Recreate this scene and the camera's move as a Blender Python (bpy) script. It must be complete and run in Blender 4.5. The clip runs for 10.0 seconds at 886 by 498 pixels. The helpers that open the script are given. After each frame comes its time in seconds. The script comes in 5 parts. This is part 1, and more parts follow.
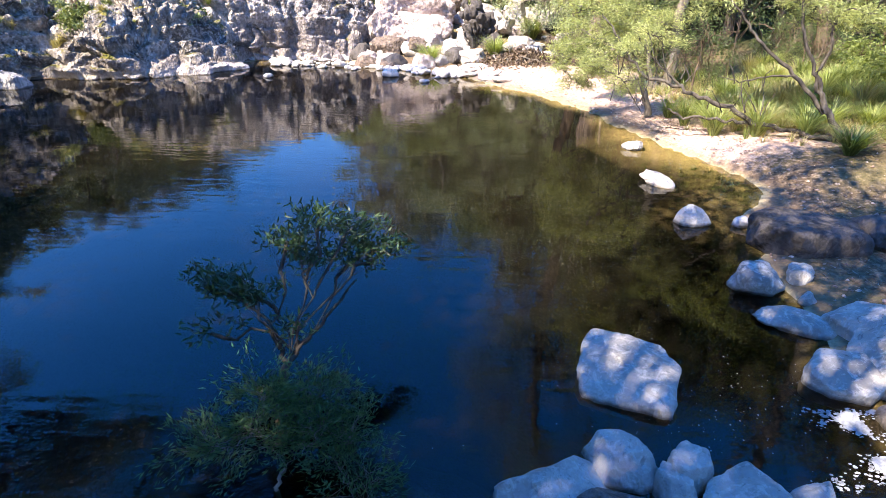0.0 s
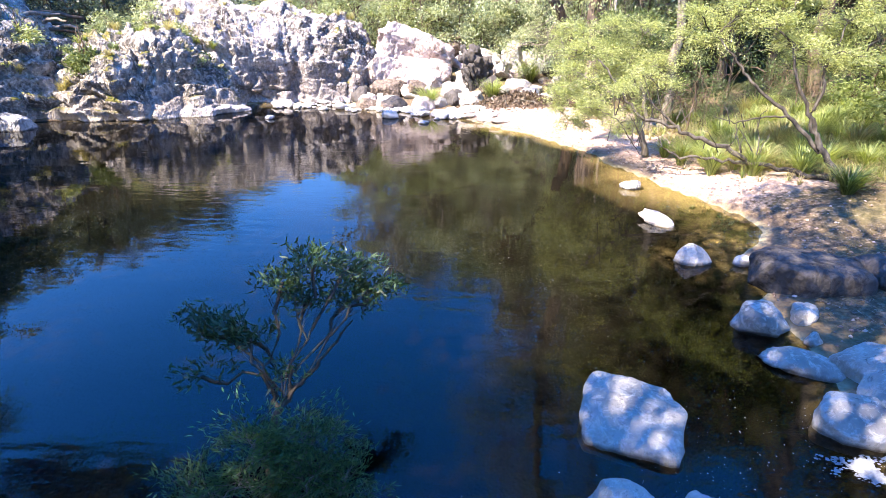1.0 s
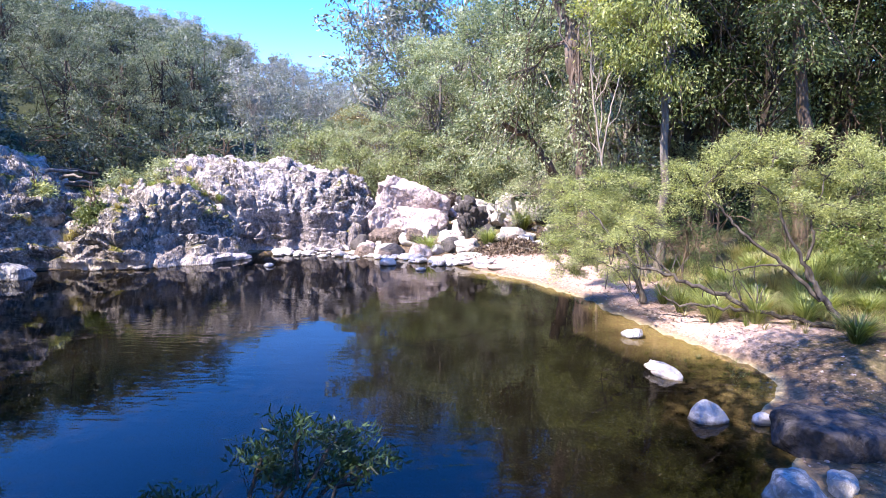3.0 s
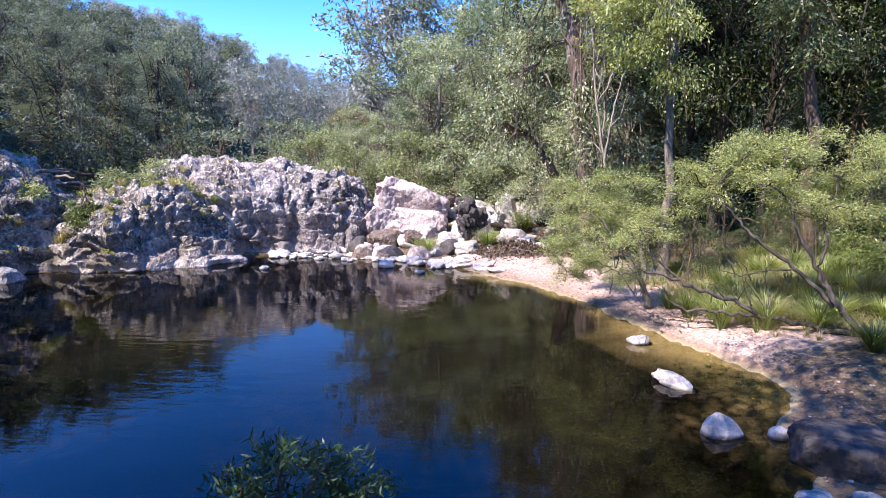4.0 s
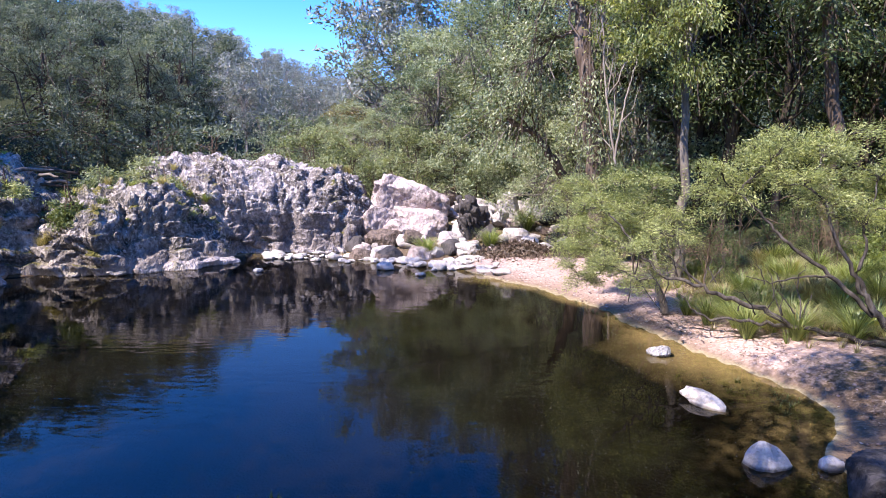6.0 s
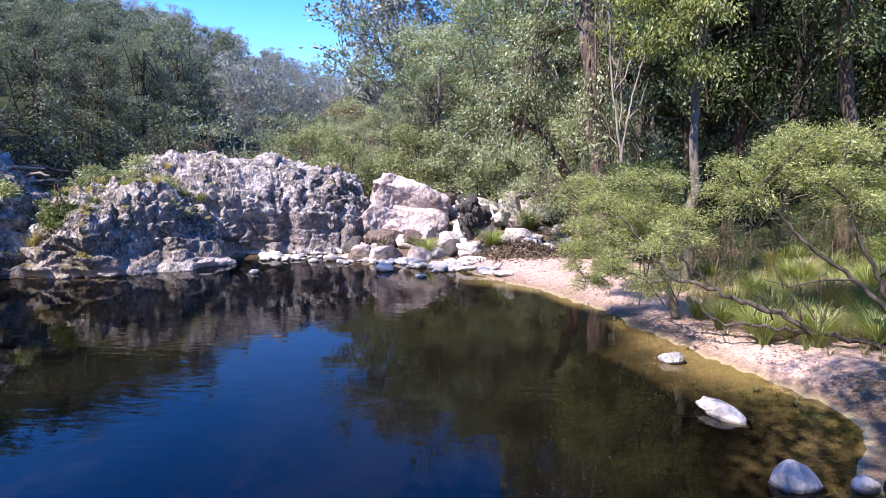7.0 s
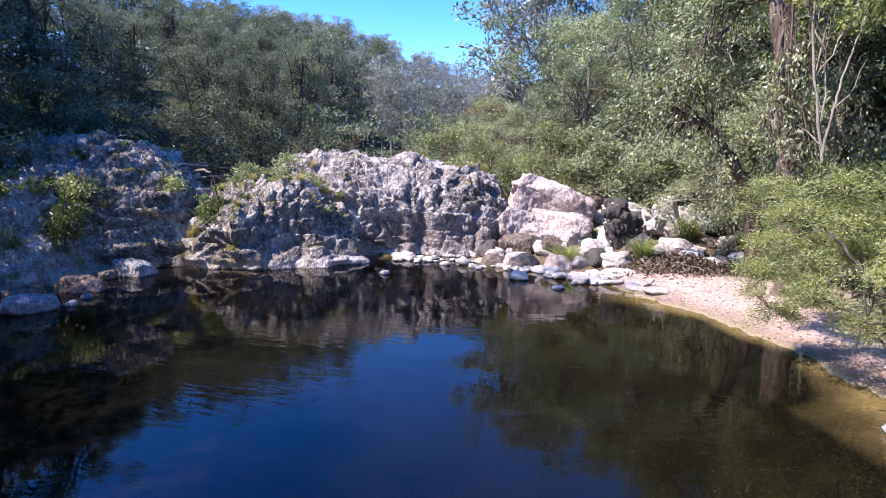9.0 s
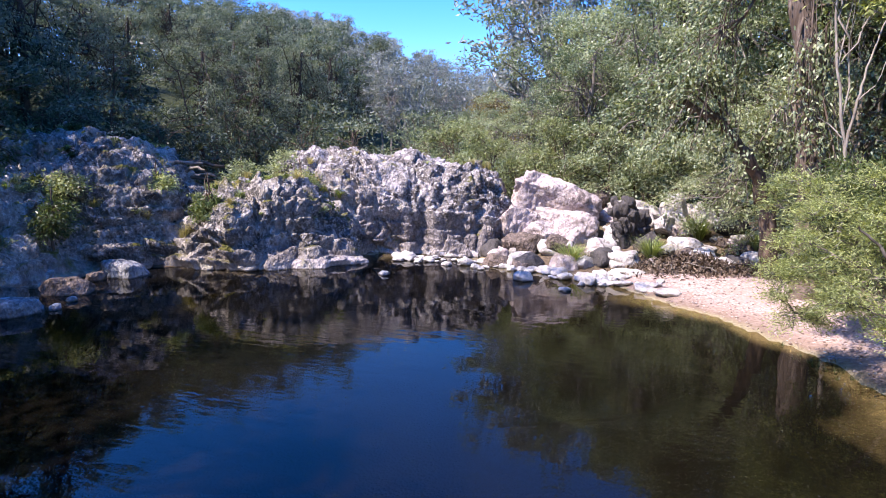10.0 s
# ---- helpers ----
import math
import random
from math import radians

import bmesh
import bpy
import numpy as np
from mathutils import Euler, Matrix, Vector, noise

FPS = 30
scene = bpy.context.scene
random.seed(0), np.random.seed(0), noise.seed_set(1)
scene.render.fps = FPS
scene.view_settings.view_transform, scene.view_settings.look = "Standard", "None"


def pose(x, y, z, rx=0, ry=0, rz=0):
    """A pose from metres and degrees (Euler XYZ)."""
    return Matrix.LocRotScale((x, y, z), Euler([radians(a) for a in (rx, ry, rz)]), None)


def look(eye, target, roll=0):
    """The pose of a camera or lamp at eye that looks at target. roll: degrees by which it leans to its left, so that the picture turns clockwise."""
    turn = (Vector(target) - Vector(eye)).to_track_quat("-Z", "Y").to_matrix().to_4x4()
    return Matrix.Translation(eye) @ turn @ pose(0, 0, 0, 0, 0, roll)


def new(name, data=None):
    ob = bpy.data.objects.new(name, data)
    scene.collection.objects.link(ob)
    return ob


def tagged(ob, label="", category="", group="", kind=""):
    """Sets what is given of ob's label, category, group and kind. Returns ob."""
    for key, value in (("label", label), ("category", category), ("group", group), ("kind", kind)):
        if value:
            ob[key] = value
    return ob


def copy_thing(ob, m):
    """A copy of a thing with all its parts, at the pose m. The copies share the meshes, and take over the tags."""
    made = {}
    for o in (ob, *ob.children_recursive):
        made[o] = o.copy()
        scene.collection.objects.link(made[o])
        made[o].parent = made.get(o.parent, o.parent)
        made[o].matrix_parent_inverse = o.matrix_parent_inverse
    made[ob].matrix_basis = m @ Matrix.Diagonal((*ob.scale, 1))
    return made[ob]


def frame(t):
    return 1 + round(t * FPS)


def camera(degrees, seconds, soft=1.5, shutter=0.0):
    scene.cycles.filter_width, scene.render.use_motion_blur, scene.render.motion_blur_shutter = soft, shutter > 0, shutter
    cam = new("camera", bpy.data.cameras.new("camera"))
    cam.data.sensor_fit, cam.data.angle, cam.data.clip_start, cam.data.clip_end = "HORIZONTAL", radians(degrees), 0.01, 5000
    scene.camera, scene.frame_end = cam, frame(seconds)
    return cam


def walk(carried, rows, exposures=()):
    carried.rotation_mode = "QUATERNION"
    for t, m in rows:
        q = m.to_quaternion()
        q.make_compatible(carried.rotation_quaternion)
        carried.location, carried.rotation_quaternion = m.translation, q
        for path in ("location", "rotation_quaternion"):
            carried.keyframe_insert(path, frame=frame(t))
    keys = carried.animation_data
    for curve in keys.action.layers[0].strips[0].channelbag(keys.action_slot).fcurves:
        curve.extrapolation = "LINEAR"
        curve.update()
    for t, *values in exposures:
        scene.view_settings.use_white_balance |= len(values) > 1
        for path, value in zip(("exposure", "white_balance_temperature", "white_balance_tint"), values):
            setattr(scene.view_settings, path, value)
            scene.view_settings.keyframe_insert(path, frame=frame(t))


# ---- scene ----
cam = camera(77.8, 10.0, 0.6)
PATH = [
    (0, (0.332, -0.13, 3.243), (0.249, 1.654, 2.343), 0.5),
    (0.5, (0.326, -0.115, 3.231), (0.244, 1.67, 2.332), 0.5),
    (1, (0.347, -0.057, 3.223), (0.261, 1.786, 2.451), 0.4),
    (1.5, (0.367, -0.024, 3.248), (0.276, 1.905, 2.73), 0.3),
    (2, (0.324, -0.05, 3.288), (0.239, 1.929, 3.011), 0.2),
    (2.5, (0.335, 0.053, 3.314), (0.25, 2.031, 3.033), 0.1),
    (4, (0.322, 0.606, 3.325), (0.24, 2.585, 3.047), 0.1),
    (4.5, (0.299, 0.827, 3.322), (0.219, 2.806, 3.043), 0.1),
    (5, (0.268, 1.058, 3.334), (0.191, 3.037, 3.053), 0.1),
    (5.5, (0.168, 1.233, 3.394), (0.1, 3.211, 3.106), 0.0),
    (7, (0.038, 1.843, 3.362), (-0.027, 3.82, 3.067), -0.0),
    (7.5, (0.034, 2.225, 3.344), (-0.033, 4.203, 3.051), 0.0),
    (8, (0.0, 2.553, 3.328), (-0.452, 4.48, 3.038), 0.5),
    (8.5, (0.043, 2.937, 3.339), (-0.515, 4.835, 3.045), 0.5),
    (9, (-0.033, 3.231, 3.315), (-0.595, 5.128, 3.022), 0.5),
    (9.5, (-0.142, 3.511, 3.291), (-0.705, 5.407, 2.995), 0.5),
    (10, (-0.213, 3.822, 3.261), (-0.779, 5.717, 2.963), 0.4),
]
# camera exposure and white balance over the walk
EXPO = [(0.0, 2.70, 7900, 15), (1.0, 3.0, 7600, 17), (1.5, 2.96, 7200, 20), (2.0, 2.70, 6900, 23), (2.5, 2.56, 6850, 24), (4.0, 1.97, 6850, 24), (5.0, 1.86, 6850, 24), (7.5, 1.86, 6850, 24), (10.0, 1.83, 6850, 24)]
walk(cam, [(t, look(eye, target, roll)) for t, eye, target, roll in PATH], EXPO)

# ---- world and sun ----
SUN_DIR = Vector((-0.47, -0.40, 0.785)).normalized()      # towards the sun
world = bpy.data.worlds.new("sky")
scene.world = world
world.use_nodes = True
wn = world.node_tree
sky = wn.nodes.new("ShaderNodeTexSky")
sky.sky_type = 'NISHITA'
sky.sun_disc = False
sky.sun_elevation = math.asin(SUN_DIR.z)
sky.sun_rotation = math.atan2(SUN_DIR.x, SUN_DIR.y)
sky.air_density = 1.0
sky.dust_density = 0.1
sky.ozone_density = 6.0
vivid = wn.nodes.new("ShaderNodeHueSaturation")
vivid.inputs["Hue"].default_value = 0.514
vivid.inputs["Saturation"].default_value = 1.34
wn.links.new(sky.outputs[0], vivid.inputs["Color"])
wn.links.new(vivid.outputs[0], wn.nodes["Background"].inputs[0])
wn.nodes["Background"].inputs[1].default_value = 0.15
sun_data = bpy.data.lights.new("sun", 'SUN')
sun_data.energy, sun_data.angle, sun_data.color = 3.2, radians(0.53), (1.0, 0.96, 0.90)
sun = new("sun", sun_data)
sun.matrix_world = look(SUN_DIR * 60, (0, 0, 0))

rng = np.random.default_rng(7)


# ---- vector noise ----
def hash3(i, j, k, seed):
    h = (i * 374761393 + j * 668265263 + k * 2147483647 + seed * 1274126177) & 0xFFFFFFFF
    h = ((h ^ (h >> 13)) * 1274126177) & 0xFFFFFFFF
    h = ((h ^ (h >> 16)) * 2246822519) & 0xFFFFFFFF
    return ((h ^ (h >> 15)) & 0xFFFFFF) / float(0xFFFFFF)


def vnoise(p, seed=0):
    f = np.floor(p).astype(np.int64)
    u = p - f
    u = u * u * (3 - 2 * u)
    i, j, k = f[:, 0], f[:, 1], f[:, 2]
    out = 0
    for a in (0, 1):
        for b in (0, 1):
            for c in (0, 1):
                wgt = (u[:, 0] if a else 1 - u[:, 0]) * (u[:, 1] if b else 1 - u[:, 1]) * (u[:, 2] if c else 1 - u[:, 2])
                out = out + wgt * hash3(i + a, j + b, k + c, seed)
    return out * 2 - 1


def fbm(p, freq=1.0, octaves=4, seed=0, gain=0.5):
    total, amp = 0, 1.0
    for o in range(octaves):
        total = total + amp * vnoise(p * freq + 17.3 * o, seed + o)
        freq, amp = freq * 2.03, amp * gain
    return total


def worley(p, freq=1.0, seed=0):
    q = p * freq
    f = np.floor(q).astype(np.int64)
    d1 = np.full(len(p), 9.0)
    d2 = np.full(len(p), 9.0)
    for a in (-1, 0, 1):
        for b in (-1, 0, 1):
            for c in (-1, 0, 1):
                i, j, k = f[:, 0] + a, f[:, 1] + b, f[:, 2] + c
                pt = np.stack([i + hash3(i, j, k, seed), j + hash3(i, j, k, seed + 1), k + hash3(i, j, k, seed + 2)], 1)
                d = np.linalg.norm(q - pt, axis=1)
                d2 = np.where(d < d1, d1, np.minimum(d2, d))
                d1 = np.minimum(d1, d)
    return d1, d2


def cells(p, freq=1.0, seed=0, tilt=0.7):
    """Nearest and second cell distance, and a number of its own for each cell that leans across it."""
    q = p * freq
    f = np.floor(q).astype(np.int64)
    d1, d2, own = np.full(len(p), 9.0), np.full(len(p), 9.0), np.zeros(len(p))
    for a in (-1, 0, 1):
        for b in (-1, 0, 1):
            for c in (-1, 0, 1):
                i, j, k = f[:, 0] + a, f[:, 1] + b, f[:, 2] + c
                pt = np.stack([i + hash3(i, j, k, seed), j + hash3(i, j, k, seed + 1), k + hash3(i, j, k, seed + 2)], 1)
                off = q - pt
                d = np.linalg.norm(off, axis=1)
                lean = hash3(i, j, k, seed + 3) + tilt * (off * np.stack([hash3(i, j, k, seed + 5) - 0.5, hash3(i, j, k, seed + 6) - 0.5, hash3(i, j, k, seed + 7) - 0.2], 1)).sum(1)
                own = np.where(d < d1, lean, own)
                d2 = np.where(d < d1, d1, np.minimum(d2, d))
                d1 = np.minimum(d1, d)
    return d1, d2, own


# ---- building helpers ----
def mesh_np(name, verts, faces, smooth=False):
    verts, faces = np.asarray(verts, np.float32), np.asarray(faces, np.int32)
    me = bpy.data.meshes.new(name)
    k = faces.shape[1]
    me.vertices.add(len(verts))
    me.vertices.foreach_set("co", verts.ravel())
    me.loops.add(faces.size)
    me.loops.foreach_set("vertex_index", faces.ravel())
    me.polygons.add(len(faces))
    me.polygons.foreach_set("loop_start", np.arange(0, faces.size, k, dtype=np.int32))
    if smooth:
        me.polygons.foreach_set("use_smooth", np.ones(len(faces), bool))
    me.update(calc_edges=True)
    me.validate()
    return me


def part_np(name, verts, faces, material, parent=None, label="", smooth=False):
    me = mesh_np(name, verts, faces, smooth)
    me.materials.append(material)
    ob = new(name, me)
    ob.parent = parent
    if label:
        tagged(ob, label)
    return ob


def thing(name, at, label, category, group="", kind=""):
    ob = new(name)
    ob.location = at
    return tagged(ob, label, category, group, kind)


# ---- materials ----
def material(name):
    m = bpy.data.materials.new(name)
    m.use_nodes = True
    nt = m.node_tree
    nt.nodes.clear()
    out = nt.nodes.new("ShaderNodeOutputMaterial")
    return m, nt, out


def node(nt, kind, **inputs):
    n = nt.nodes.new(kind)
    for key, value in inputs.items():
        n.inputs[key.replace("_", " ")].default_value = value
    return n


def ramp(nt, fac, stops):
    n = nt.nodes.new("ShaderNodeValToRGB")
    els = n.color_ramp.elements
    while len(els) < len(stops):
        els.new(0.5)
    for e, (pos, col) in zip(els, stops):
        e.position, e.color = pos, (*col, 1) if len(col) == 3 else col
    nt.links.new(fac, n.inputs[0])
    return n.outputs[0]


def mixc(nt, fac, a, b, blend='MIX'):
    n = nt.nodes.new("ShaderNodeMix")
    n.data_type, n.blend_type = 'RGBA', blend
    for sock, v in ((n.inputs[0], fac), (n.inputs[6], a), (n.inputs[7], b)):
        if isinstance(v, bpy.types.NodeSocket):
            nt.links.new(v, sock)
        elif isinstance(v, (int, float)):
            sock.default_value = v
        else:
            sock.default_value = (*v, 1)
    return n.outputs[2]


def mathn(nt, op, a, b=0.0, clamp=False):
    n = nt.nodes.new("ShaderNodeMath")
    n.operation, n.use_clamp = op, clamp
    for sock, v in zip(n.inputs, (a, b)):
        if isinstance(v, bpy.types.NodeSocket):
            nt.links.new(v, sock)
        else:
            sock.default_value = v
    return n.outputs[0]


def noise_tex(nt, vec, scale, detail=4.0, rough=0.55, distortion=0.0):
    n = node(nt, "ShaderNodeTexNoise", Scale=scale, Detail=detail, Roughness=rough, Distortion=distortion)
    nt.links.new(vec, n.inputs["Vector"])
    return n.outputs[0]


def coords(nt, which="Object", scale=None):
    n = nt.nodes.new("ShaderNodeTexCoord")
    v = n.outputs[which]
    if scale:
        mp = nt.nodes.new("ShaderNodeMapping")
        mp.inputs["Scale"].default_value = scale
        nt.links.new(v, mp.inputs["Vector"])
        v = mp.outputs[0]
    return v


def world_pos(nt):
    return nt.nodes.new("ShaderNodeNewGeometry").outputs["Position"]


def bump(nt, height, strength=0.5, distance=0.05):
    b = node(nt, "ShaderNodeBump", Strength=strength, Distance=distance)
    nt.links.new(height, b.inputs["Height"])
    return b.outputs[0]


def principled(nt, out, color, rough=0.8, normal=None, spec=0.3):
    p = nt.nodes.new("ShaderNodeBsdfPrincipled")
    for key, v in (("Base Color", color), ("Roughness", rough)):
        if isinstance(v, bpy.types.NodeSocket):
            nt.links.new(v, p.inputs[key])
        else:
            p.inputs[key].default_value = v if isinstance(v, float) else (*v, 1)
    p.inputs["Specular IOR Level"].default_value = spec
    if normal:
        nt.links.new(normal, p.inputs["Normal"])
    nt.links.new(p.outputs[0], out.inputs[0])
    return p


def rock_material(name, pale, mid, dark, dark_amount=0.5, moss=0.0, band=True, scale=1.0, zone=0.0, chip=0.8, depth=0.06):
    """Weathered rock: mottled tones, dark lichen, moss on upper faces, a bleached band near the water."""
    m, nt, out = material(name)
    p = world_pos(nt)
    big = noise_tex(nt, p, 0.55 * scale, 5, 0.6, 0.6)
    fine = noise_tex(nt, p, 6.0 * scale, 6, 0.65)
    grain = noise_tex(nt, p, 40.0 * scale, 3, 0.6)
    c = ramp(nt, big, [(0.3, mid), (0.52, pale), (0.75, mid)])
    c = mixc(nt, ramp(nt, fine, [(0.4, (0, 0, 0)), (0.62, (1, 1, 1))]), c, pale)
    lich = noise_tex(nt, p, 2.3 * scale, 7, 0.7, 1.2)
    k = 0.62 - 0.25 * dark_amount
    patch = noise_tex(nt, p, 0.35 * scale, 3, 0.6, 0.8)
    amount = ramp(nt, patch, [(0.4, (0.25, 0.25, 0.25)), (0.6, (0.9, 0.9, 0.9))])
    c = mixc(nt, mathn(nt, 'MULTIPLY', ramp(nt, lich, [(k, (0, 0, 0)), (k + 0.08, (1, 1, 1))]), amount), c, dark)
    flecks = noise_tex(nt, p, 9.0 * scale, 5, 0.7, 0.5)
    c = mixc(nt, mathn(nt, 'MULTIPLY', ramp(nt, flecks, [(0.53, (0, 0, 0)), (0.6, (1, 1, 1))]), 0.6), c, [min(0.75, q * 1.25) for q in pale])
    c = mixc(nt, mathn(nt, 'MULTIPLY', ramp(nt, noise_tex(nt, p, 5.0 * scale, 6, 0.7, 1.5), [(0.36, (1, 1, 1)), (0.43, (0, 0, 0))]), 0.4 + 0.5 * dark_amount), c, dark)
    c = mixc(nt, mathn(nt, 'MULTIPLY', grain, 0.35), c, dark)
    sep = nt.nodes.new("ShaderNodeSeparateXYZ")
    nt.links.new(p, sep.inputs[0])
    if zone:
        level = mathn(nt, 'ADD', sep.outputs[2], mathn(nt, 'MULTIPLY', noise_tex(nt, p, 0.6, 4, 0.6, 0.8), 1.8))
        f = ramp(nt, mathn(nt, 'MULTIPLY', level, 0.25), [(zone * 0.25 + 0.10, (1, 1, 1)), (zone * 0.25 + 0.24, (0, 0, 0))])
        lower = ramp(nt, fine, [(0.35, [0.4 * q for q in mid]), (0.6, [0.82 * q for q in mid]), (0.8, [0.62 * q for q in pale])])
        c = mixc(nt, mathn(nt, 'MULTIPLY', f, 0.85), c, lower)
    if moss:
        ns = nt.nodes.new("ShaderNodeSeparateXYZ")
        geo = nt.nodes.new("ShaderNodeNewGeometry")
        nt.links.new(geo.outputs["Normal"], ns.inputs[0])
        mo = noise_tex(nt, p, 1.1, 5, 0.65)
        f = mathn(nt, 'MULTIPLY', ramp(nt, mo, [(0.62 - 0.2 * moss, (0, 0, 0)), (0.72 - 0.2 * moss, (1, 1, 1))]), ramp(nt, ns.outputs[2], [(0.2, (0, 0, 0)), (0.6, (1, 1, 1))]))
        c = mixc(nt, f, c, ramp(nt, fine, [(0.3, (0.06, 0.07, 0.015)), (0.6, (0.16, 0.14, 0.03))]))
    if band:
        wob = mathn(nt, 'ADD', sep.outputs[2], mathn(nt, 'MULTIPLY', noise_tex(nt, p, 1.5, 3), 0.35))
        f = ramp(nt, wob, [(0.16, (1, 1, 1)), (0.58, (0, 0, 0))])
        c = mixc(nt, mathn(nt, 'MULTIPLY', f, 0.7), c, pale)
        wet = ramp(nt, mathn(nt, 'ADD', sep.outputs[2], mathn(nt, 'MULTIPLY', fine, 0.05)), [(0.04, (1, 1, 1)), (0.075, (0, 0, 0))])
        c = mixc(nt, mathn(nt, 'MULTIPLY', wet, 0.75), c, (0.05, 0.042, 0.03))
    mp = nt.nodes.new("ShaderNodeMapping")
    mp.inputs["Scale"].default_value = (1, 1, 0.6)
    nt.links.new(p, mp.inputs["Vector"])
    chips = node(nt, "ShaderNodeTexVoronoi", Scale=8.0 * scale)
    chips.distance = 'CHEBYCHEV'
    nt.links.new(mp.outputs[0], chips.inputs["Vector"])
    h = mathn(nt, 'ADD', mathn(nt, 'MULTIPLY', fine, 0.7), mathn(nt, 'MULTIPLY', grain, 0.25))
    chips2 = node(nt, "ShaderNodeTexVoronoi", Scale=19.0 * scale)
    nt.links.new(mp.outputs[0], chips2.inputs["Vector"])
    h = mathn(nt, 'ADD', h, mathn(nt, 'ADD', mathn(nt, 'MULTIPLY', chips.outputs["Distance"], 1.1), mathn(nt, 'MULTIPLY', chips2.outputs["Distance"], 0.5)))
    tone = ramp(nt, chips.outputs["Color"], [(0.15, (0.6, 0.6, 0.6)), (0.85, (1.2, 1.2, 1.2))])
    tone2 = ramp(nt, chips2.outputs["Color"], [(0.15, (0.72, 0.72, 0.72)), (0.85, (1.18, 1.18, 1.18))])
    c = mixc(nt, chip, mixc(nt, chip, c, tone, 'MULTIPLY'), tone2, 'MULTIPLY')
    principled(nt, out, c, 0.85, bump(nt, h, 1.0, depth), 0.25)
    return m


def leaf_material(name, dark, mid, light, translucent=0.35, rough=0.45, spec=0.5):
    """Leaves that differ one by one and clump by clump, with light through them."""
    m, nt, out = material(name)
    geo = nt.nodes.new("ShaderNodeNewGeometry")
    info = nt.nodes.new("ShaderNodeObjectInfo")
    clump = noise_tex(nt, geo.outputs["Position"], 0.9, 3, 0.6)
    f = mathn(nt, 'ADD', mathn(nt, 'MULTIPLY', geo.outputs["Random Per Island"], 0.55), mathn(nt, 'MULTIPLY', clump, 0.45))
    f = mathn(nt, 'ADD', f, mathn(nt, 'MULTIPLY', mathn(nt, 'SUBTRACT', info.outputs["Random"], 0.5), 0.36))
    c = ramp(nt, f, [(0.2, dark), (0.5, mid), (0.82, light)])
    pr = nt.nodes.new("ShaderNodeBsdfPrincipled")
    nt.links.new(c, pr.inputs["Base Color"])
    pr.inputs["Roughness"].default_value = rough
    pr.inputs["Specular IOR Level"].default_value = spec
    tr = nt.nodes.new("ShaderNodeBsdfTranslucent")
    nt.links.new(mixc(nt, 1.0, c, (1.3, 1.25, 0.55), 'MULTIPLY'), tr.inputs[0])
    mx = nt.nodes.new("ShaderNodeMixShader")
    mx.inputs[0].default_value = translucent
    nt.links.new(pr.outputs[0], mx.inputs[1])
    nt.links.new(tr.outputs[0], mx.inputs[2])
    nt.links.new(mx.outputs[0], out.inputs[0])
    return m


def bark_material(name, a, b, scale=1.0):
    m, nt, out = material(name)
    v = coords(nt, "Object", (3 * scale, 3 * scale, 0.6 * scale))
    n1 = noise_tex(nt, v, 3, 6, 0.65, 0.5)
    n2 = noise_tex(nt, coords(nt, "Object"), 1.2 * scale, 4, 0.6)
    c = ramp(nt, n1, [(0.35, a), (0.65, b)])
    c = mixc(nt, ramp(nt, n2, [(0.45, (0, 0, 0)), (0.65, (0.6, 0.6, 0.6))]), c, a)
    principled(nt, out, c, 0.9, bump(nt, n1, 0.8, 0.03), 0.2)
    return m


M_CLIFF = rock_material("cliff_rock", (0.64, 0.585, 0.565), (0.335, 0.295, 0.285), (0.04, 0.034, 0.032), 0.8, 0.3, zone=1.5, chip=0.7)
M_CLIFF_DARK = rock_material("cliff_rock_lichen", (0.54, 0.495, 0.45), (0.24, 0.21, 0.195), (0.035, 0.032, 0.028), 0.8, 0.5, zone=0.7, chip=0.7)
M_SLAB = rock_material("pink_slab", (0.55, 0.475, 0.45), (0.36, 0.255, 0.235), (0.08, 0.06, 0.055), 0.5, chip=0.35, depth=0.035)
M_PALE = rock_material("pale_stone", (0.52, 0.49, 0.455), (0.35, 0.32, 0.295), (0.12, 0.10, 0.09), 0.35, chip=0.3, depth=0.03)
M_GREY = rock_material("grey_boulder", (0.40, 0.40, 0.40), (0.19, 0.19, 0.195), (0.06, 0.06, 0.06), 0.55, band=True)
M_NEAR = rock_material("near_boulder", (0.46, 0.445, 0.41), (0.115, 0.112, 0.105), (0.04, 0.038, 0.036), 0.85, scale=1.6, chip=0.12, depth=0.016)
M_WET = rock_material("wet_brown_boulder", (0.15, 0.13, 0.12), (0.085, 0.07, 0.06), (0.025, 0.022, 0.02), 0.6, scale=3.0, chip=0.3, depth=0.02)
M_DARK = rock_material("dark_boulder", (0.10, 0.09, 0.085), (0.055, 0.05, 0.048), (0.02, 0.02, 0.02), 0.5, band=False, chip=0.4, depth=0.025)
M_BROWN = rock_material("brown_rock", (0.22, 0.17, 0.14), (0.13, 0.10, 0.08), (0.03, 0.026, 0.022), 0.6)

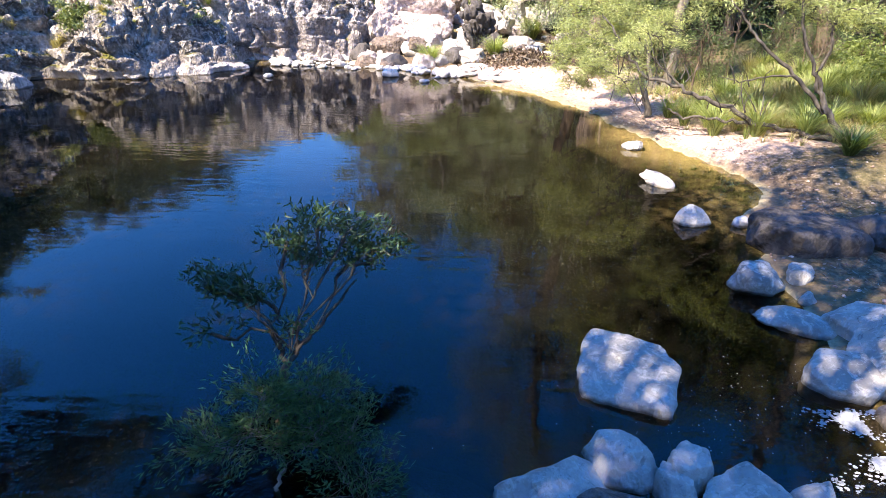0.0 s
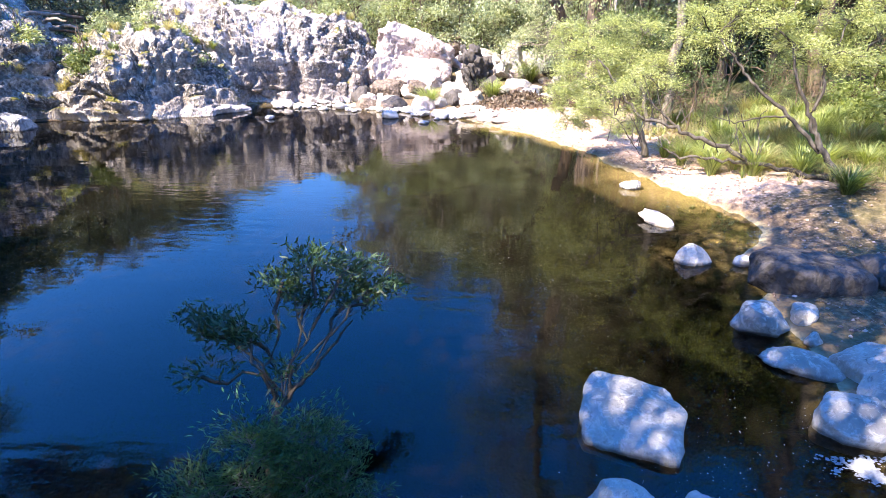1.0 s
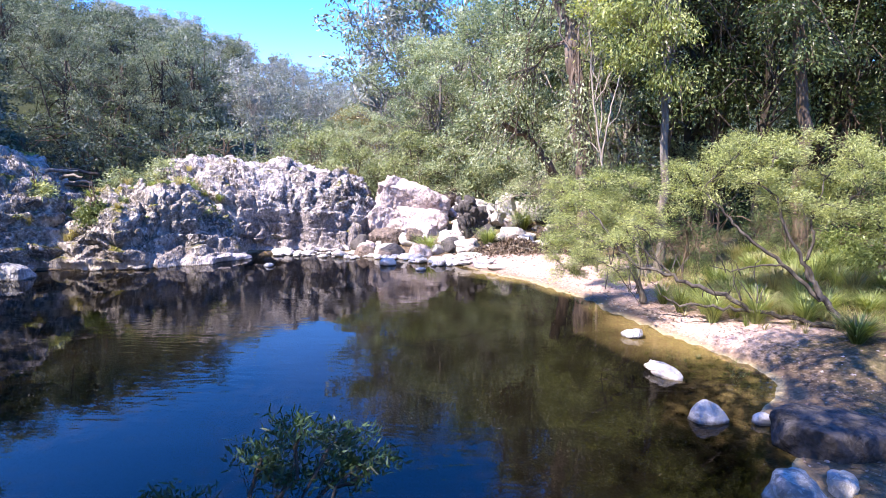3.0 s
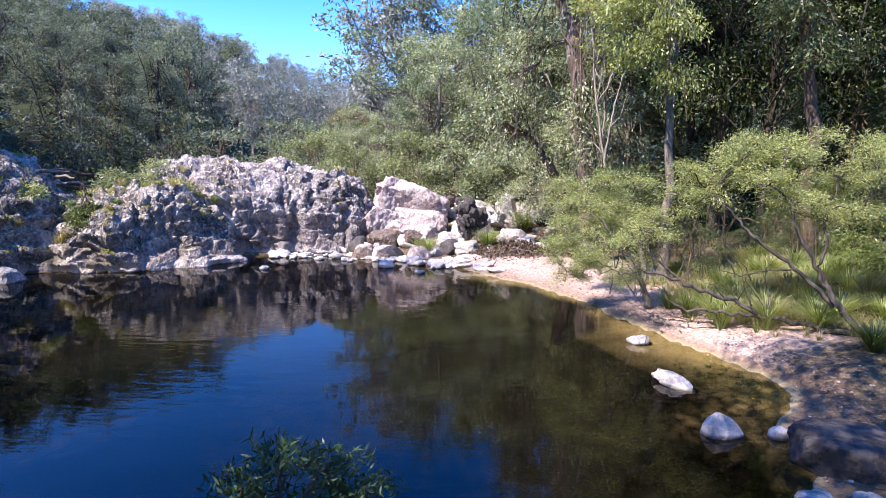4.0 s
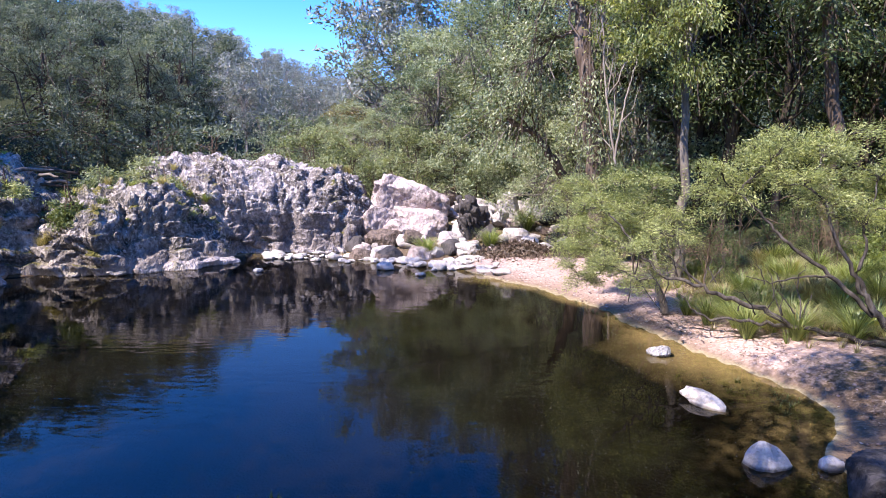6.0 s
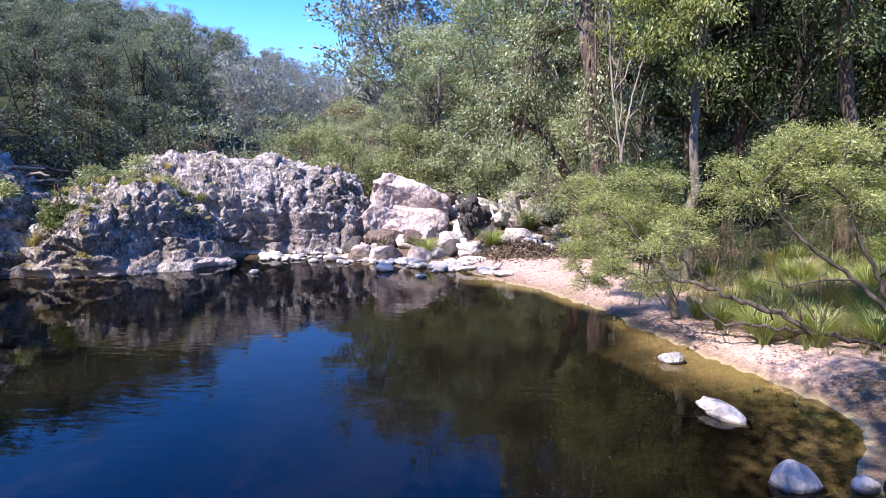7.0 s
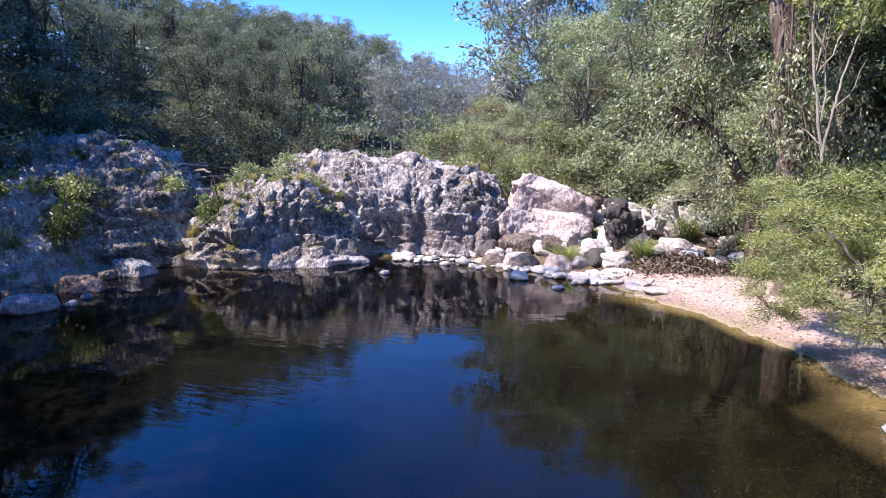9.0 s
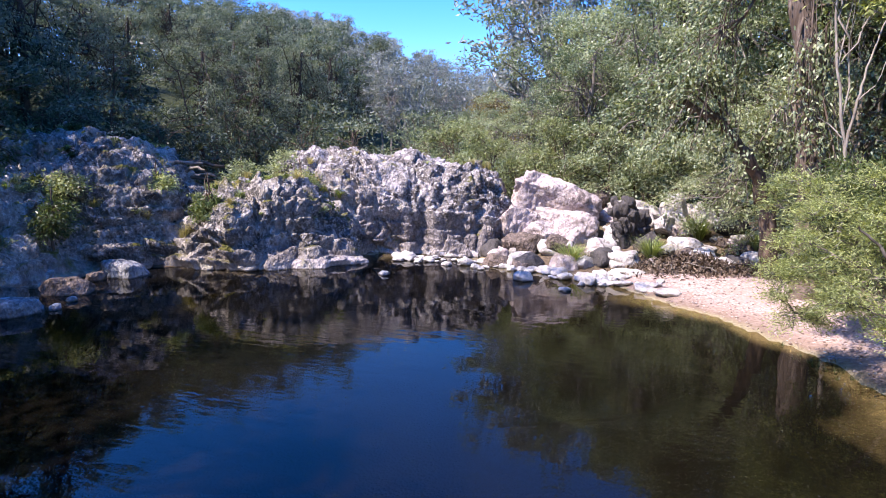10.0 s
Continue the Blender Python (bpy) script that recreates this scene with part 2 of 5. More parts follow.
L_MID = leaf_material("leaf_water_gum", (0.085, 0.125, 0.07), (0.23, 0.285, 0.16), (0.45, 0.50, 0.32), 0.35, 0.45, 0.45)
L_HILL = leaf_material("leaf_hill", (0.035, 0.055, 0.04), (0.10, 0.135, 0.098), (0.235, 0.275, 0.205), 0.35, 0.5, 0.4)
# far eucalypts: bluish distance haze is mixed into the leaf greens
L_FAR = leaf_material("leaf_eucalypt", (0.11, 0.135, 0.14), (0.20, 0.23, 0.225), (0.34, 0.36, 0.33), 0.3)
L_BRUSH = leaf_material("leaf_bottlebrush", (0.15, 0.19, 0.085), (0.36, 0.42, 0.18), (0.67, 0.73, 0.35), 0.42)
L_DULL = leaf_material("leaf_creek_bush", (0.12, 0.15, 0.07), (0.28, 0.335, 0.165), (0.50, 0.54, 0.31), 0.4)
L_FORE = leaf_material("leaf_shrub", (0.024, 0.058, 0.024), (0.055, 0.11, 0.042), (0.11, 0.185, 0.068), 0.3)
L_FEATHER = leaf_material("leaf_feather", (0.03, 0.07, 0.028), (0.065, 0.135, 0.048), (0.125, 0.215, 0.075), 0.3, 0.6, 0.2)
L_FOREST = leaf_material("leaf_forest", (0.028, 0.05, 0.018), (0.07, 0.108, 0.038), (0.17, 0.215, 0.085), 0.35, 0.45, 0.45)
L_YELLOW = leaf_material("leaf_yellow", (0.12, 0.155, 0.05), (0.27, 0.325, 0.11), (0.48, 0.52, 0.21), 0.45)
L_RUST = leaf_material("leaf_rust", (0.13, 0.11, 0.04), (0.25, 0.20, 0.08), (0.36, 0.28, 0.12), 0.35)
L_GRASS = leaf_material("blade_grass", (0.10, 0.14, 0.04), (0.235, 0.30, 0.105), (0.43, 0.49, 0.22), 0.42)
L_DRY = leaf_material("blade_dry_grass", (0.18, 0.165, 0.08), (0.34, 0.31, 0.17), (0.52, 0.48, 0.29), 0.4)
L_LITTER = leaf_material("fallen_leaf", (0.05, 0.035, 0.025), (0.13, 0.095, 0.07), (0.30, 0.24, 0.18), 0.05, 0.7, 0.2)
B_GREY = bark_material("bark_grey", (0.10, 0.085, 0.07), (0.27, 0.24, 0.20))
B_PALE = bark_material("bark_pale", (0.18, 0.155, 0.13), (0.38, 0.345, 0.295))
B_DARK = bark_material("bark_dark", (0.03, 0.025, 0.02), (0.10, 0.08, 0.06))
B_LICHEN = bark_material("bark_lichen", (0.025, 0.021, 0.018), (0.125, 0.112, 0.1), 1.6)
B_PAPER = bark_material("bark_paper", (0.07, 0.05, 0.038), (0.26, 0.21, 0.17))
B_BROWN = bark_material("bark_brown", (0.07, 0.05, 0.035), (0.19, 0.14, 0.10))

# ---- plan: pool outline, anticlockwise from the outflow ----
SHORE = np.array([(3.0, 2.3), (5.8, 2.2), (5.8, 3.2), (4.1, 3.4), (3.75, 4.2), (4.0, 5.2), (4.05, 6.3), (4.6, 7.6), (5.3, 8.7), (5.35, 9.6), (4.9, 10.5), (4.5, 11.3), (4.15, 12.5),
                  (3.75, 13.65), (3.2, 14.95), (2.5, 16.3), (1.6, 17.25), (0.7, 18.6), (-0.6, 20.3), (-2.6, 21.6), (-4.2, 22.4), (-4.9, 24.0), (-6.6, 23.8), (-8.2, 22.8), (-9.0, 20.8), (-11.0, 19.3), (-13.5, 18.0),
                  (-15.2, 15.6), (-15.2, 13.4), (-14.6, 11.3), (-12.6, 7.0), (-10.0, 2.5), (-6.0, 0.6), (-2.6, 1.6), (-0.6, 2.3), (0.6, 2.0)])


def shore_distance(x, y):
    """Distance to the waterline: plus on land, minus in the pool."""
    p = np.stack([x, y], 1)
    best = np.full(len(x), 1e9)
    inside = np.zeros(len(x), bool)
    for a, b in zip(SHORE, np.roll(SHORE, -1, 0)):
        ab = b - a
        t = np.clip(((p - a) @ ab) / (ab @ ab), 0, 1)
        best = np.minimum(best, np.linalg.norm(p - a - t[:, None] * ab, axis=1))
        cond = ((a[1] > y) != (b[1] > y)) & (x < (b[0] - a[0]) * (y - a[1]) / (b[1] - a[1] + 1e-12) + a[0])
        inside ^= cond
    return np.where(inside, -best, best)


def soft(x):
    return np.where(x > 8, x, np.log1p(np.exp(np.clip(x, -30, 8))))


def step(a, b, x):
    t = np.clip((x - a) / (b - a), 0, 1)
    return t * t * (3 - 2 * t)


def terrain(x, y):
    """Height of the ground."""
    x, y = np.asarray(x, float).ravel(), np.asarray(y, float).ravel()
    p = np.stack([x, y, np.zeros_like(x)], 1)
    sd = shore_distance(x, y) + 0.18 * fbm(p, 0.9, 3, 5)
    axis = -2 - 0.27 * np.maximum(y - 25, 0)
    w = x - axis
    land = 0.55 * (1 - np.exp(-np.maximum(sd, 0) / 3.5))
    bank = step(3.5, 5.5, x) * step(13, 10.5, y) * step(7.5, 9.0, y)
    land = land + bank * 0.30 * (1 - np.exp(-np.maximum(sd, 0) / 0.5))
    off = 13 - 4 * step(25, 45, y)
    land = land + 13 * (1 - np.exp(-0.62 / 13 * soft((-w - off) * 0.7) / 0.7)) * step(0.5, 5, sd)
    land = land + 9 * (1 - np.exp(-0.26 / 9 * soft(x - 8 + 0.27 * np.maximum(y - 25, 0)))) * step(0.5, 4, sd)
    land = land + 0.17 * np.clip(y - 62, 0, 150) + 0.03 * np.maximum(y - 26, 0) + 0.9 * step(22, 27, y) * step(0, 3, sd)
    land = land + 0.25 * np.maximum(-y - 4, 0) ** 0.9
    rough_land = 0.10 * fbm(p, 0.6, 4, 9) * step(0.3, 4, sd) + 0.02 * fbm(p, 4, 3, 11)
    steep = 1 + 1.6 * step(-3, -9, x) + 0.8 * step(18, 21, y) + 2.2 * step(9.5, 6.5, y)
    d = np.maximum(-sd, 0)
    gentle = step(7.0, 8.5, y) * step(13.5, 12.0, y)
    bed = -np.minimum(2.3, (0.12 * d + 0.17 * d * d) * steep * (1 - 0.68 * gentle) * (1 - 0.9 * step(-11.0, -12.4, x))) + 0.04 * fbm(p, 1.3, 3, 13)
    bed = bed - 0.03
    return np.where(sd > 0, land + np.maximum(rough_land, -land * 0.6) + 0.02, bed), sd


def ground_z(x, y):
    return float(terrain([x], [y])[0][0])


# ---- ground: one sheet to the horizon ----
def stretched(lo, hi, fine, far, growth=1.12):
    mid = list(np.arange(lo, hi, fine))
    step_size, left, right = fine, [lo], [hi]
    while right[-1] < far:
        step_size *= growth
        left.append(left[-1] - step_size)
        right.append(right[-1] + step_size)
    return np.array(left[:0:-1] + mid + right)


gx, gy = stretched(-17, 11, 0.19, 700), stretched(-3, 27, 0.2, 700)
GX, GY = np.meshgrid(gx, gy)
gz, gsd = terrain(GX, GY)
nx, ny = len(gx), len(gy)
idx = np.arange(nx * ny).reshape(ny, nx)
quads = np.stack([idx[:-1, :-1], idx[:-1, 1:], idx[1:, 1:], idx[1:, :-1]], -1).reshape(-1, 4)
gv = np.stack([GX.ravel(), GY.ravel(), gz], 1)


def ground_material():
    m, nt, out = material("ground_gravel_and_litter")
    p = world_pos(nt)
    beach = nt.nodes.new("ShaderNodeAttribute")
    beach.attribute_name = "gravel"
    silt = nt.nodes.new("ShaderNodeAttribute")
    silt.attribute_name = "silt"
    vor = node(nt, "ShaderNodeTexVoronoi", Scale=22.0)
    nt.links.new(p, vor.inputs["Vector"])
    big = noise_tex(nt, p, 0.8, 5, 0.6)
    fine = noise_tex(nt, p, 14, 5, 0.65)
    peb = ramp(nt, vor.outputs["Color"], [(0.1, (0.25, 0.17, 0.14)), (0.5, (0.41, 0.305, 0.26)), (0.9, (0.54, 0.44, 0.39))])
    peb = mixc(nt, ramp(nt, big, [(0.42, (0, 0, 0)), (0.68, (0.7, 0.7, 0.7))]), peb, (0.37, 0.265, 0.22))
    litter = ramp(nt, fine, [(0.3, (0.035, 0.024, 0.015)), (0.5, (0.12, 0.085, 0.055)), (0.72, (0.26, 0.20, 0.14))])
    litter = mixc(nt, ramp(nt, big, [(0.45, (0, 0, 0)), (0.65, (0.55, 0.55, 0.55))]), litter, (0.09, 0.085, 0.03))
    cover = nt.nodes.new("ShaderNodeAttribute")
    cover.attribute_name = "cover"
    herbs = ramp(nt, fine, [(0.3, (0.012, 0.018, 0.007)), (0.55, (0.04, 0.052, 0.02)), (0.75, (0.085, 0.095, 0.04))])
    litter = mixc(nt, cover.outputs["Fac"], litter, herbs)
    edge = mathn(nt, 'ADD', beach.outputs["Fac"], mathn(nt, 'MULTIPLY', mathn(nt, 'SUBTRACT', fine, 0.5), 0.5), True)
    c = mixc(nt, ramp(nt, edge, [(0.35, (0, 0, 0)), (0.65, (1, 1, 1))]), litter, peb)
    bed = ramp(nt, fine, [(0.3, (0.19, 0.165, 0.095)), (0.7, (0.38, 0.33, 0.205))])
    # light lost in deep water is painted into the bed as near-black
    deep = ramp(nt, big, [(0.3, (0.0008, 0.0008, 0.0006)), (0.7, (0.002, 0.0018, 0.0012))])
    dimming = mathn(nt, 'ADD', silt.outputs["Fac"], mathn(nt, 'MULTIPLY', mathn(nt, 'SUBTRACT', big, 0.5), 0.7))
    under = mixc(nt, ramp(nt, dimming, [(0.15, (0, 0, 0)), (0.5, (0.7, 0.7, 0.7)), (0.75, (1, 1, 1))]), bed, deep)
    sep = nt.nodes.new("ShaderNodeSeparateXYZ")
    nt.links.new(p, sep.inputs[0])
    wet = ramp(nt, sep.outputs[2], [(0.0, (1, 1, 1)), (0.05, (0, 0, 0))])
    damp = ramp(nt, mathn(nt, 'ADD', sep.outputs[2], mathn(nt, 'MULTIPLY', big, 0.12)), [(0.1, (0.75, 0.75, 0.75)), (0.22, (0, 0, 0))])
    c = mixc(nt, damp, c, (0.17, 0.115, 0.075))
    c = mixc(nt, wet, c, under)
    h = mathn(nt, 'ADD', mathn(nt, 'MULTIPLY', vor.outputs["Distance"], -0.8), fine)
    principled(nt, out, c, 0.9, bump(nt, h, 0.6, 0.03), 0.2)
    return m


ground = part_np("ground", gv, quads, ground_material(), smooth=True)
tagged(ground, "gravel beach, sandy banks and leaf litter around the pool", "ground", kind="structure")
sandy = (step(2.6, 1.5, gsd - 1.6 * step(14.5, 17, GY.ravel())) * step(-1, 1.5, GX.ravel()) * step(21.5, 19.5, GY.ravel()) * step(9.0, 12.5, GY.ravel())
         + 0.2 * step(2.6, 1.3, gsd) * step(3, 4, GX.ravel()) * step(12.0, 10.0, GY.ravel()) + 0.12 * step(-5, 0, GX.ravel()) * step(5.0, 7.5, GY.ravel()))
hx, hy = GX.ravel(), GY.ravel()
cover = np.clip(step(-13, -17, hx) + step(26, 30, hy) + step(8.5, 10.5, hx) * step(9, 11, hy), 0, 1)
# last mask drives the bed's painted darkening: with shore distance, and all the left
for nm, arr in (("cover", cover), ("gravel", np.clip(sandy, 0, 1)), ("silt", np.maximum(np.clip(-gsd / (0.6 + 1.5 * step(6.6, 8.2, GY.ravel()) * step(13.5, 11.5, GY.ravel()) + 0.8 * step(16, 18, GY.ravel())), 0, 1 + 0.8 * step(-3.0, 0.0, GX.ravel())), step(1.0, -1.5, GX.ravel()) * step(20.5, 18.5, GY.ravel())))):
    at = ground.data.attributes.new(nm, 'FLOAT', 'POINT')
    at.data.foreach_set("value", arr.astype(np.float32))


# ---- water ----
def water_material():
    m, nt, out = material("pool_water")
    p = world_pos(nt)
    mp = nt.nodes.new("ShaderNodeMapping")
    mp.inputs["Scale"].default_value = (0.6, 2.4, 1)
    mp.inputs["Rotation"].default_value = (0, 0, radians(18))
    nt.links.new(p, mp.inputs["Vector"])
    swell = noise_tex(nt, mp.outputs[0], 0.9, 1, 0.5, 0.4)
    rip = noise_tex(nt, mp.outputs[0], 2.4, 1.5, 0.5, 0.5)
    fine = noise_tex(nt, mp.outputs[0], 6.0, 1, 0.5, 0.3)
    patch = ramp(nt, noise_tex(nt, p, 0.28, 2, 0.5), [(0.42, (0.2, 0.2, 0.2)), (0.6, (1.6, 1.6, 1.6))])
    h = mathn(nt, 'ADD', mathn(nt, 'MULTIPLY', swell, 0.22), mathn(nt, 'MULTIPLY', mathn(nt, 'ADD', mathn(nt, 'MULTIPLY', rip, 0.3), mathn(nt, 'MULTIPLY', fine, 0.06)), patch))
    nrm = bump(nt, h, 0.085, 0.12)
    fres = node(nt, "ShaderNodeFresnel", IOR=1.41)
    nt.links.new(nrm, fres.inputs["Normal"])
    gl = node(nt, "ShaderNodeBsdfGlossy", Roughness=0.0)
    nt.links.new(nrm, gl.inputs["Normal"])
    rf = node(nt, "ShaderNodeBsdfRefraction", IOR=1.33, Roughness=0.0)
    rf.inputs["Color"].default_value = (0.45, 0.40, 0.29, 1)
    mx = nt.nodes.new("ShaderNodeMixShader")
    nt.links.new(fres.outputs[0], mx.inputs[0])
    nt.links.new(rf.outputs[0], mx.inputs[1])
    nt.links.new(gl.outputs[0], mx.inputs[2])
    nt.links.new(mx.outputs[0], out.inputs[0])
    return m


water = part_np("water", [(-18, -3, 0), (7, -3, 0), (7, 25, 0), (-18, 25, 0)], [(0, 1, 2, 3)], water_material())
tagged(water, "still dark creek pool water reflecting trees and blue sky", "water", kind="structure")
water.visible_shadow = False


# ---- rocks ----
def cube_sphere(n):
    a = np.linspace(-1, 1, n + 1)
    A, B = np.meshgrid(np.tan(a * math.pi / 4), np.tan(a * math.pi / 4))
    A, B, one = A.ravel(), B.ravel(), np.ones(A.size)
    sides = [(one, A, B), (-one, -A, B), (-A, one, B), (A, -one, B), (A, B, one), (-A, B, -one)]
    vs, fs = [], []
    g = np.arange((n + 1) ** 2).reshape(n + 1, n + 1)
    q = np.stack([g[:-1, :-1], g[:-1, 1:], g[1:, 1:], g[1:, :-1]], -1).reshape(-1, 4)
    for k, s in enumerate(sides):
        vs.append(np.stack(s, 1))
        fs.append(q + k * (n + 1) ** 2)
    v, f = np.concatenate(vs), np.concatenate(fs)
    key = np.round(v / np.linalg.norm(v, axis=1)[:, None], 5)
    _, first, inv = np.unique(key, axis=0, return_index=True, return_inverse=True)
    return key[first], inv.ravel()[f]


def rock_shape(size, seed, n=14, boxy=3.0, lump=0.16, facet=0.12, fine=0.03, streak=1.0, cuts=7, keep=0.72):
    """A rock: rounded box, split along flat faces, pushed about by lumps and pitting; size is half its extent."""
    d, f = cube_sphere(n)
    size = np.array(size, float)
    r = (np.abs(d) ** boxy).sum(1) ** (-1 / boxy)
    v = d * r[:, None]
    rr = np.random.default_rng(seed)
    for _ in range(cuts):
        nn = rr.normal(0, 1, 3) * (1, 1, 0.8)
        nn /= np.linalg.norm(nn)
        over = v @ nn - rr.uniform(keep, keep + 0.3)
        v = v - nn * np.maximum(over, 0)[:, None] * 0.92
    s = float(np.cbrt(size.prod()))
    q = v * size / s
    off = np.array([seed * 3.7, seed * 1.3, seed * 2.1])
    bulk = fbm(q + off, 1.1, 3, seed)
    w1, w2 = worley(q * np.array([1, 1, streak]) + off, 1.6, seed)
    disp = lump * bulk + facet * (0.45 - w1) + fine * fbm(q + off, 6, 3, seed + 9)
    return (v * (1 + disp)[:, None]) * size, f


def rock(name, at, size, mat, seed, label, category="rock", group="", turn=(0, 0, 0), n=14, hard=False, **kw):
    v, f = rock_shape(size, seed, n, **kw)
    ob = part_np(name, v, f, mat, smooth=not hard)
    ob.matrix_basis = pose(*at, *turn)
    return tagged(ob, label, category, group)


LEDGES = []


def outcrop(at, size, mat, seed, label, turn=0, n=72, boxy=3.2, relief=0.2, tilt=0, ledges=0.45, hollows=(), slope=0.0, chips=1.0):
    """A big broken outcrop: split into leaning blocks and chips, with upright joints, ledges and a water-worn foot."""
    d, f = cube_sphere(n)
    size = np.array(size, float)
    r = (np.abs(d) ** boxy).sum(1) ** (-1 / boxy)
    v = d * r[:, None] * size
    v[:, :2] *= (1 - slope * np.clip(v[:, 2] / size[2], 0, 1))[:, None]
    nrm = d / np.linalg.norm(d, axis=1)[:, None]
    off = np.array([seed * 5.1, seed * 2.7, seed * 1.9])
    q = v + off
    low = fbm(q, 0.45, 3, seed)
    ragged = 0.35 + 0.65 * step(-0.35, 0.35, fbm(q + 31.7, 0.4, 2, seed + 11))
    warp = np.stack([fbm(q, 1.5, 2, seed + 1), fbm(q, 1.5, 2, seed + 2), fbm(q, 1.5, 2, seed + 3)], 1)
    lean = np.stack([q[:, 0] + 0.3 * q[:, 2], q[:, 1], q[:, 2]], 1)
    q2 = lean * np.array([1, 1, 0.6]) + 0.14 * warp
    a1, a2, ca = cells(q2, 0.62, seed, 1.5)
    b1, b2, cb = cells(q2 + 0.05 * warp, 1.7, seed + 4, 1.7)
    c1, c2, cc = cells(lean * np.array([1, 1, 0.55]) + 0.03 * warp, 4.3, seed + 6, 1.7)
    e1, e2, _ = cells((lean + 0.25 * warp) * np.array([1, 1, 0.2]), 0.7, seed + 9)
    ledge = (v[:, 2] * 1.5 + 0.6 * low + 0.35 * ca) % 1.0
    worn = step(2.1, 0.9, v[:, 2] + at[2] + 0.7 * low)
    rough = relief * (1 - 0.75 * worn) * ragged
    disp = 0.40 * low - 0.15 * worn + relief * (1 - 0.3 * worn) * 1.5 * (ca - 0.5) - relief * 0.5 * np.exp(-((a2 - a1) / 0.06) ** 2)
    disp += chips * (rough * 0.95 * (cb - 0.5) - rough * 0.25 * np.exp(-((b2 - b1) / 0.07) ** 2) + rough * 0.42 * (cc - 0.5))
    disp += -relief * 0.75 * np.exp(-((e2 - e1) / 0.05) ** 2) + relief * ledges * (ledge - 0.5)
    disp += (0.035 - 0.02 * worn) * fbm(q, 7, 3, seed + 8)
    for hx, hz, rx, rz, depth in hollows:
        disp -= depth * np.exp(-((v[:, 0] - hx) / rx) ** 2 - ((v[:, 2] - hz) / rz) ** 2) * (d[:, 1] < 0)
    v = v + nrm * disp[:, None]
    f = f[(d[f, 2].max(1) > -0.5)]
    ob = part_np("rock_outcrop", v, f, mat, smooth=False)
    ob.matrix_basis = pose(*at, 0, tilt, turn)
    rb = np.random.default_rng(seed)
    cand = np.where((d[:, 1] < 0.2) & (v[:, 2] + at[2] > 0.9))[0]
    for i in rb.choice(cand, min(30, len(cand) // 40), replace=False):
        b = new("rock_block", BLOCKS[mat.name][rb.integers(5)])
        sz = rb.uniform(0.07, 0.2)
        b.matrix_basis = pose(*(v[i] * 0.985), *rb.uniform(-35, 35, 3)) @ Matrix.Diagonal((sz * rb.uniform(0.7, 1.1), sz * 0.7, sz * rb.uniform(0.9, 1.5), 1))
        b.parent = ob
    fn = np.cross(v[f[:, 2]] - v[f[:, 0]], v[f[:, 3]] - v[f[:, 1]])
    fn /= np.linalg.norm(fn, axis=1)[:, None] + 1e-9
    mid = v[f].mean(1)
    ok = (np.abs(fn[:, 2]) > 0.55) & (mid[:, 2] + at[2] > 0.8) & (d[f[:, 0], 1] < 0.35)
    m = ob.matrix_basis
    LEDGES.append([m @ Vector(p) for p in mid[ok][rb.permutation(ok.sum())[:60]]])
    return tagged(ob, label, "rock outcrop")


BLOCKS = {}
for bm in (M_CLIFF, M_CLIFF_DARK, M_SLAB, M_DARK):
    BLOCKS[bm.name] = []
    for k in range(5):
        me = mesh_np("rock_block", *rock_shape((1, 1, 1), 700 + k, 4, 3.0, 0.2, 0.2, 0.06, cuts=9, keep=0.6), smooth=False)
        me.materials.append(bm)
        BLOCKS[bm.name].append(me)


outcrop((-8.75, 25.0, 0.7), (4.7, 2.7, 3.0), M_CLIFF, 3, "pale pinkish-grey craggy rock outcrop rising from the pool", 12, 132, 3.4, 0.2, tilt=4, hollows=((-2.4, 0.9, 1.5, 0.5, 0.7), (1.6, 0.4, 0.25, 1.2, 0.4)))
outcrop((-5.6, 24.2, 0.2), (1.3, 1.5, 2.3), M_CLIFF, 5, "broken pale rock shoulder at the end of the outcrop", 14, 60, slope=0.25)
outcrop((-11.8, 20.5, 0.3), (3.3, 2.7, 2.6), M_CLIFF_DARK, 8, "lichen-dark craggy rock bank with moss and plants", 28, 96, 3.0, 0.2, ledges=0.9, slope=0.35, chips=1.0)
outcrop((-11.2, 22.6, 0.3), (2.5, 1.9, 2.5), M_CLIFF_DARK, 17, "dark mossy rock hollow between the outcrops", 12, 60, 3.0, 0.18, ledges=0.7, slope=0.3, chips=0.8)
outcrop((-18.7, 19.0, 0.7), (5.3, 4.2, 3.6), M_CLIFF_DARK, 12, "shaded grey rock ledges above the pool", 20, 80, 3.2, 0.17, ledges=1.5, slope=0.42, chips=1.0)
outcrop((-17.2, 15.2, 0.2), (2.7, 2.8, 2.6), M_CLIFF_DARK, 15, "mossy rock bank in shade beside the pool", 10, 58, 3.0, 0.16, ledges=1.4, slope=0.55, chips=1.0)
rock("rock_ledge", (-10.0, 19.75, -0.05), (2.1, 0.95, 0.42), M_CLIFF, 4, "smooth bleached rock shelf at the waterline", "rock", turn=(0, 0, 30), n=24, fine=0.05)

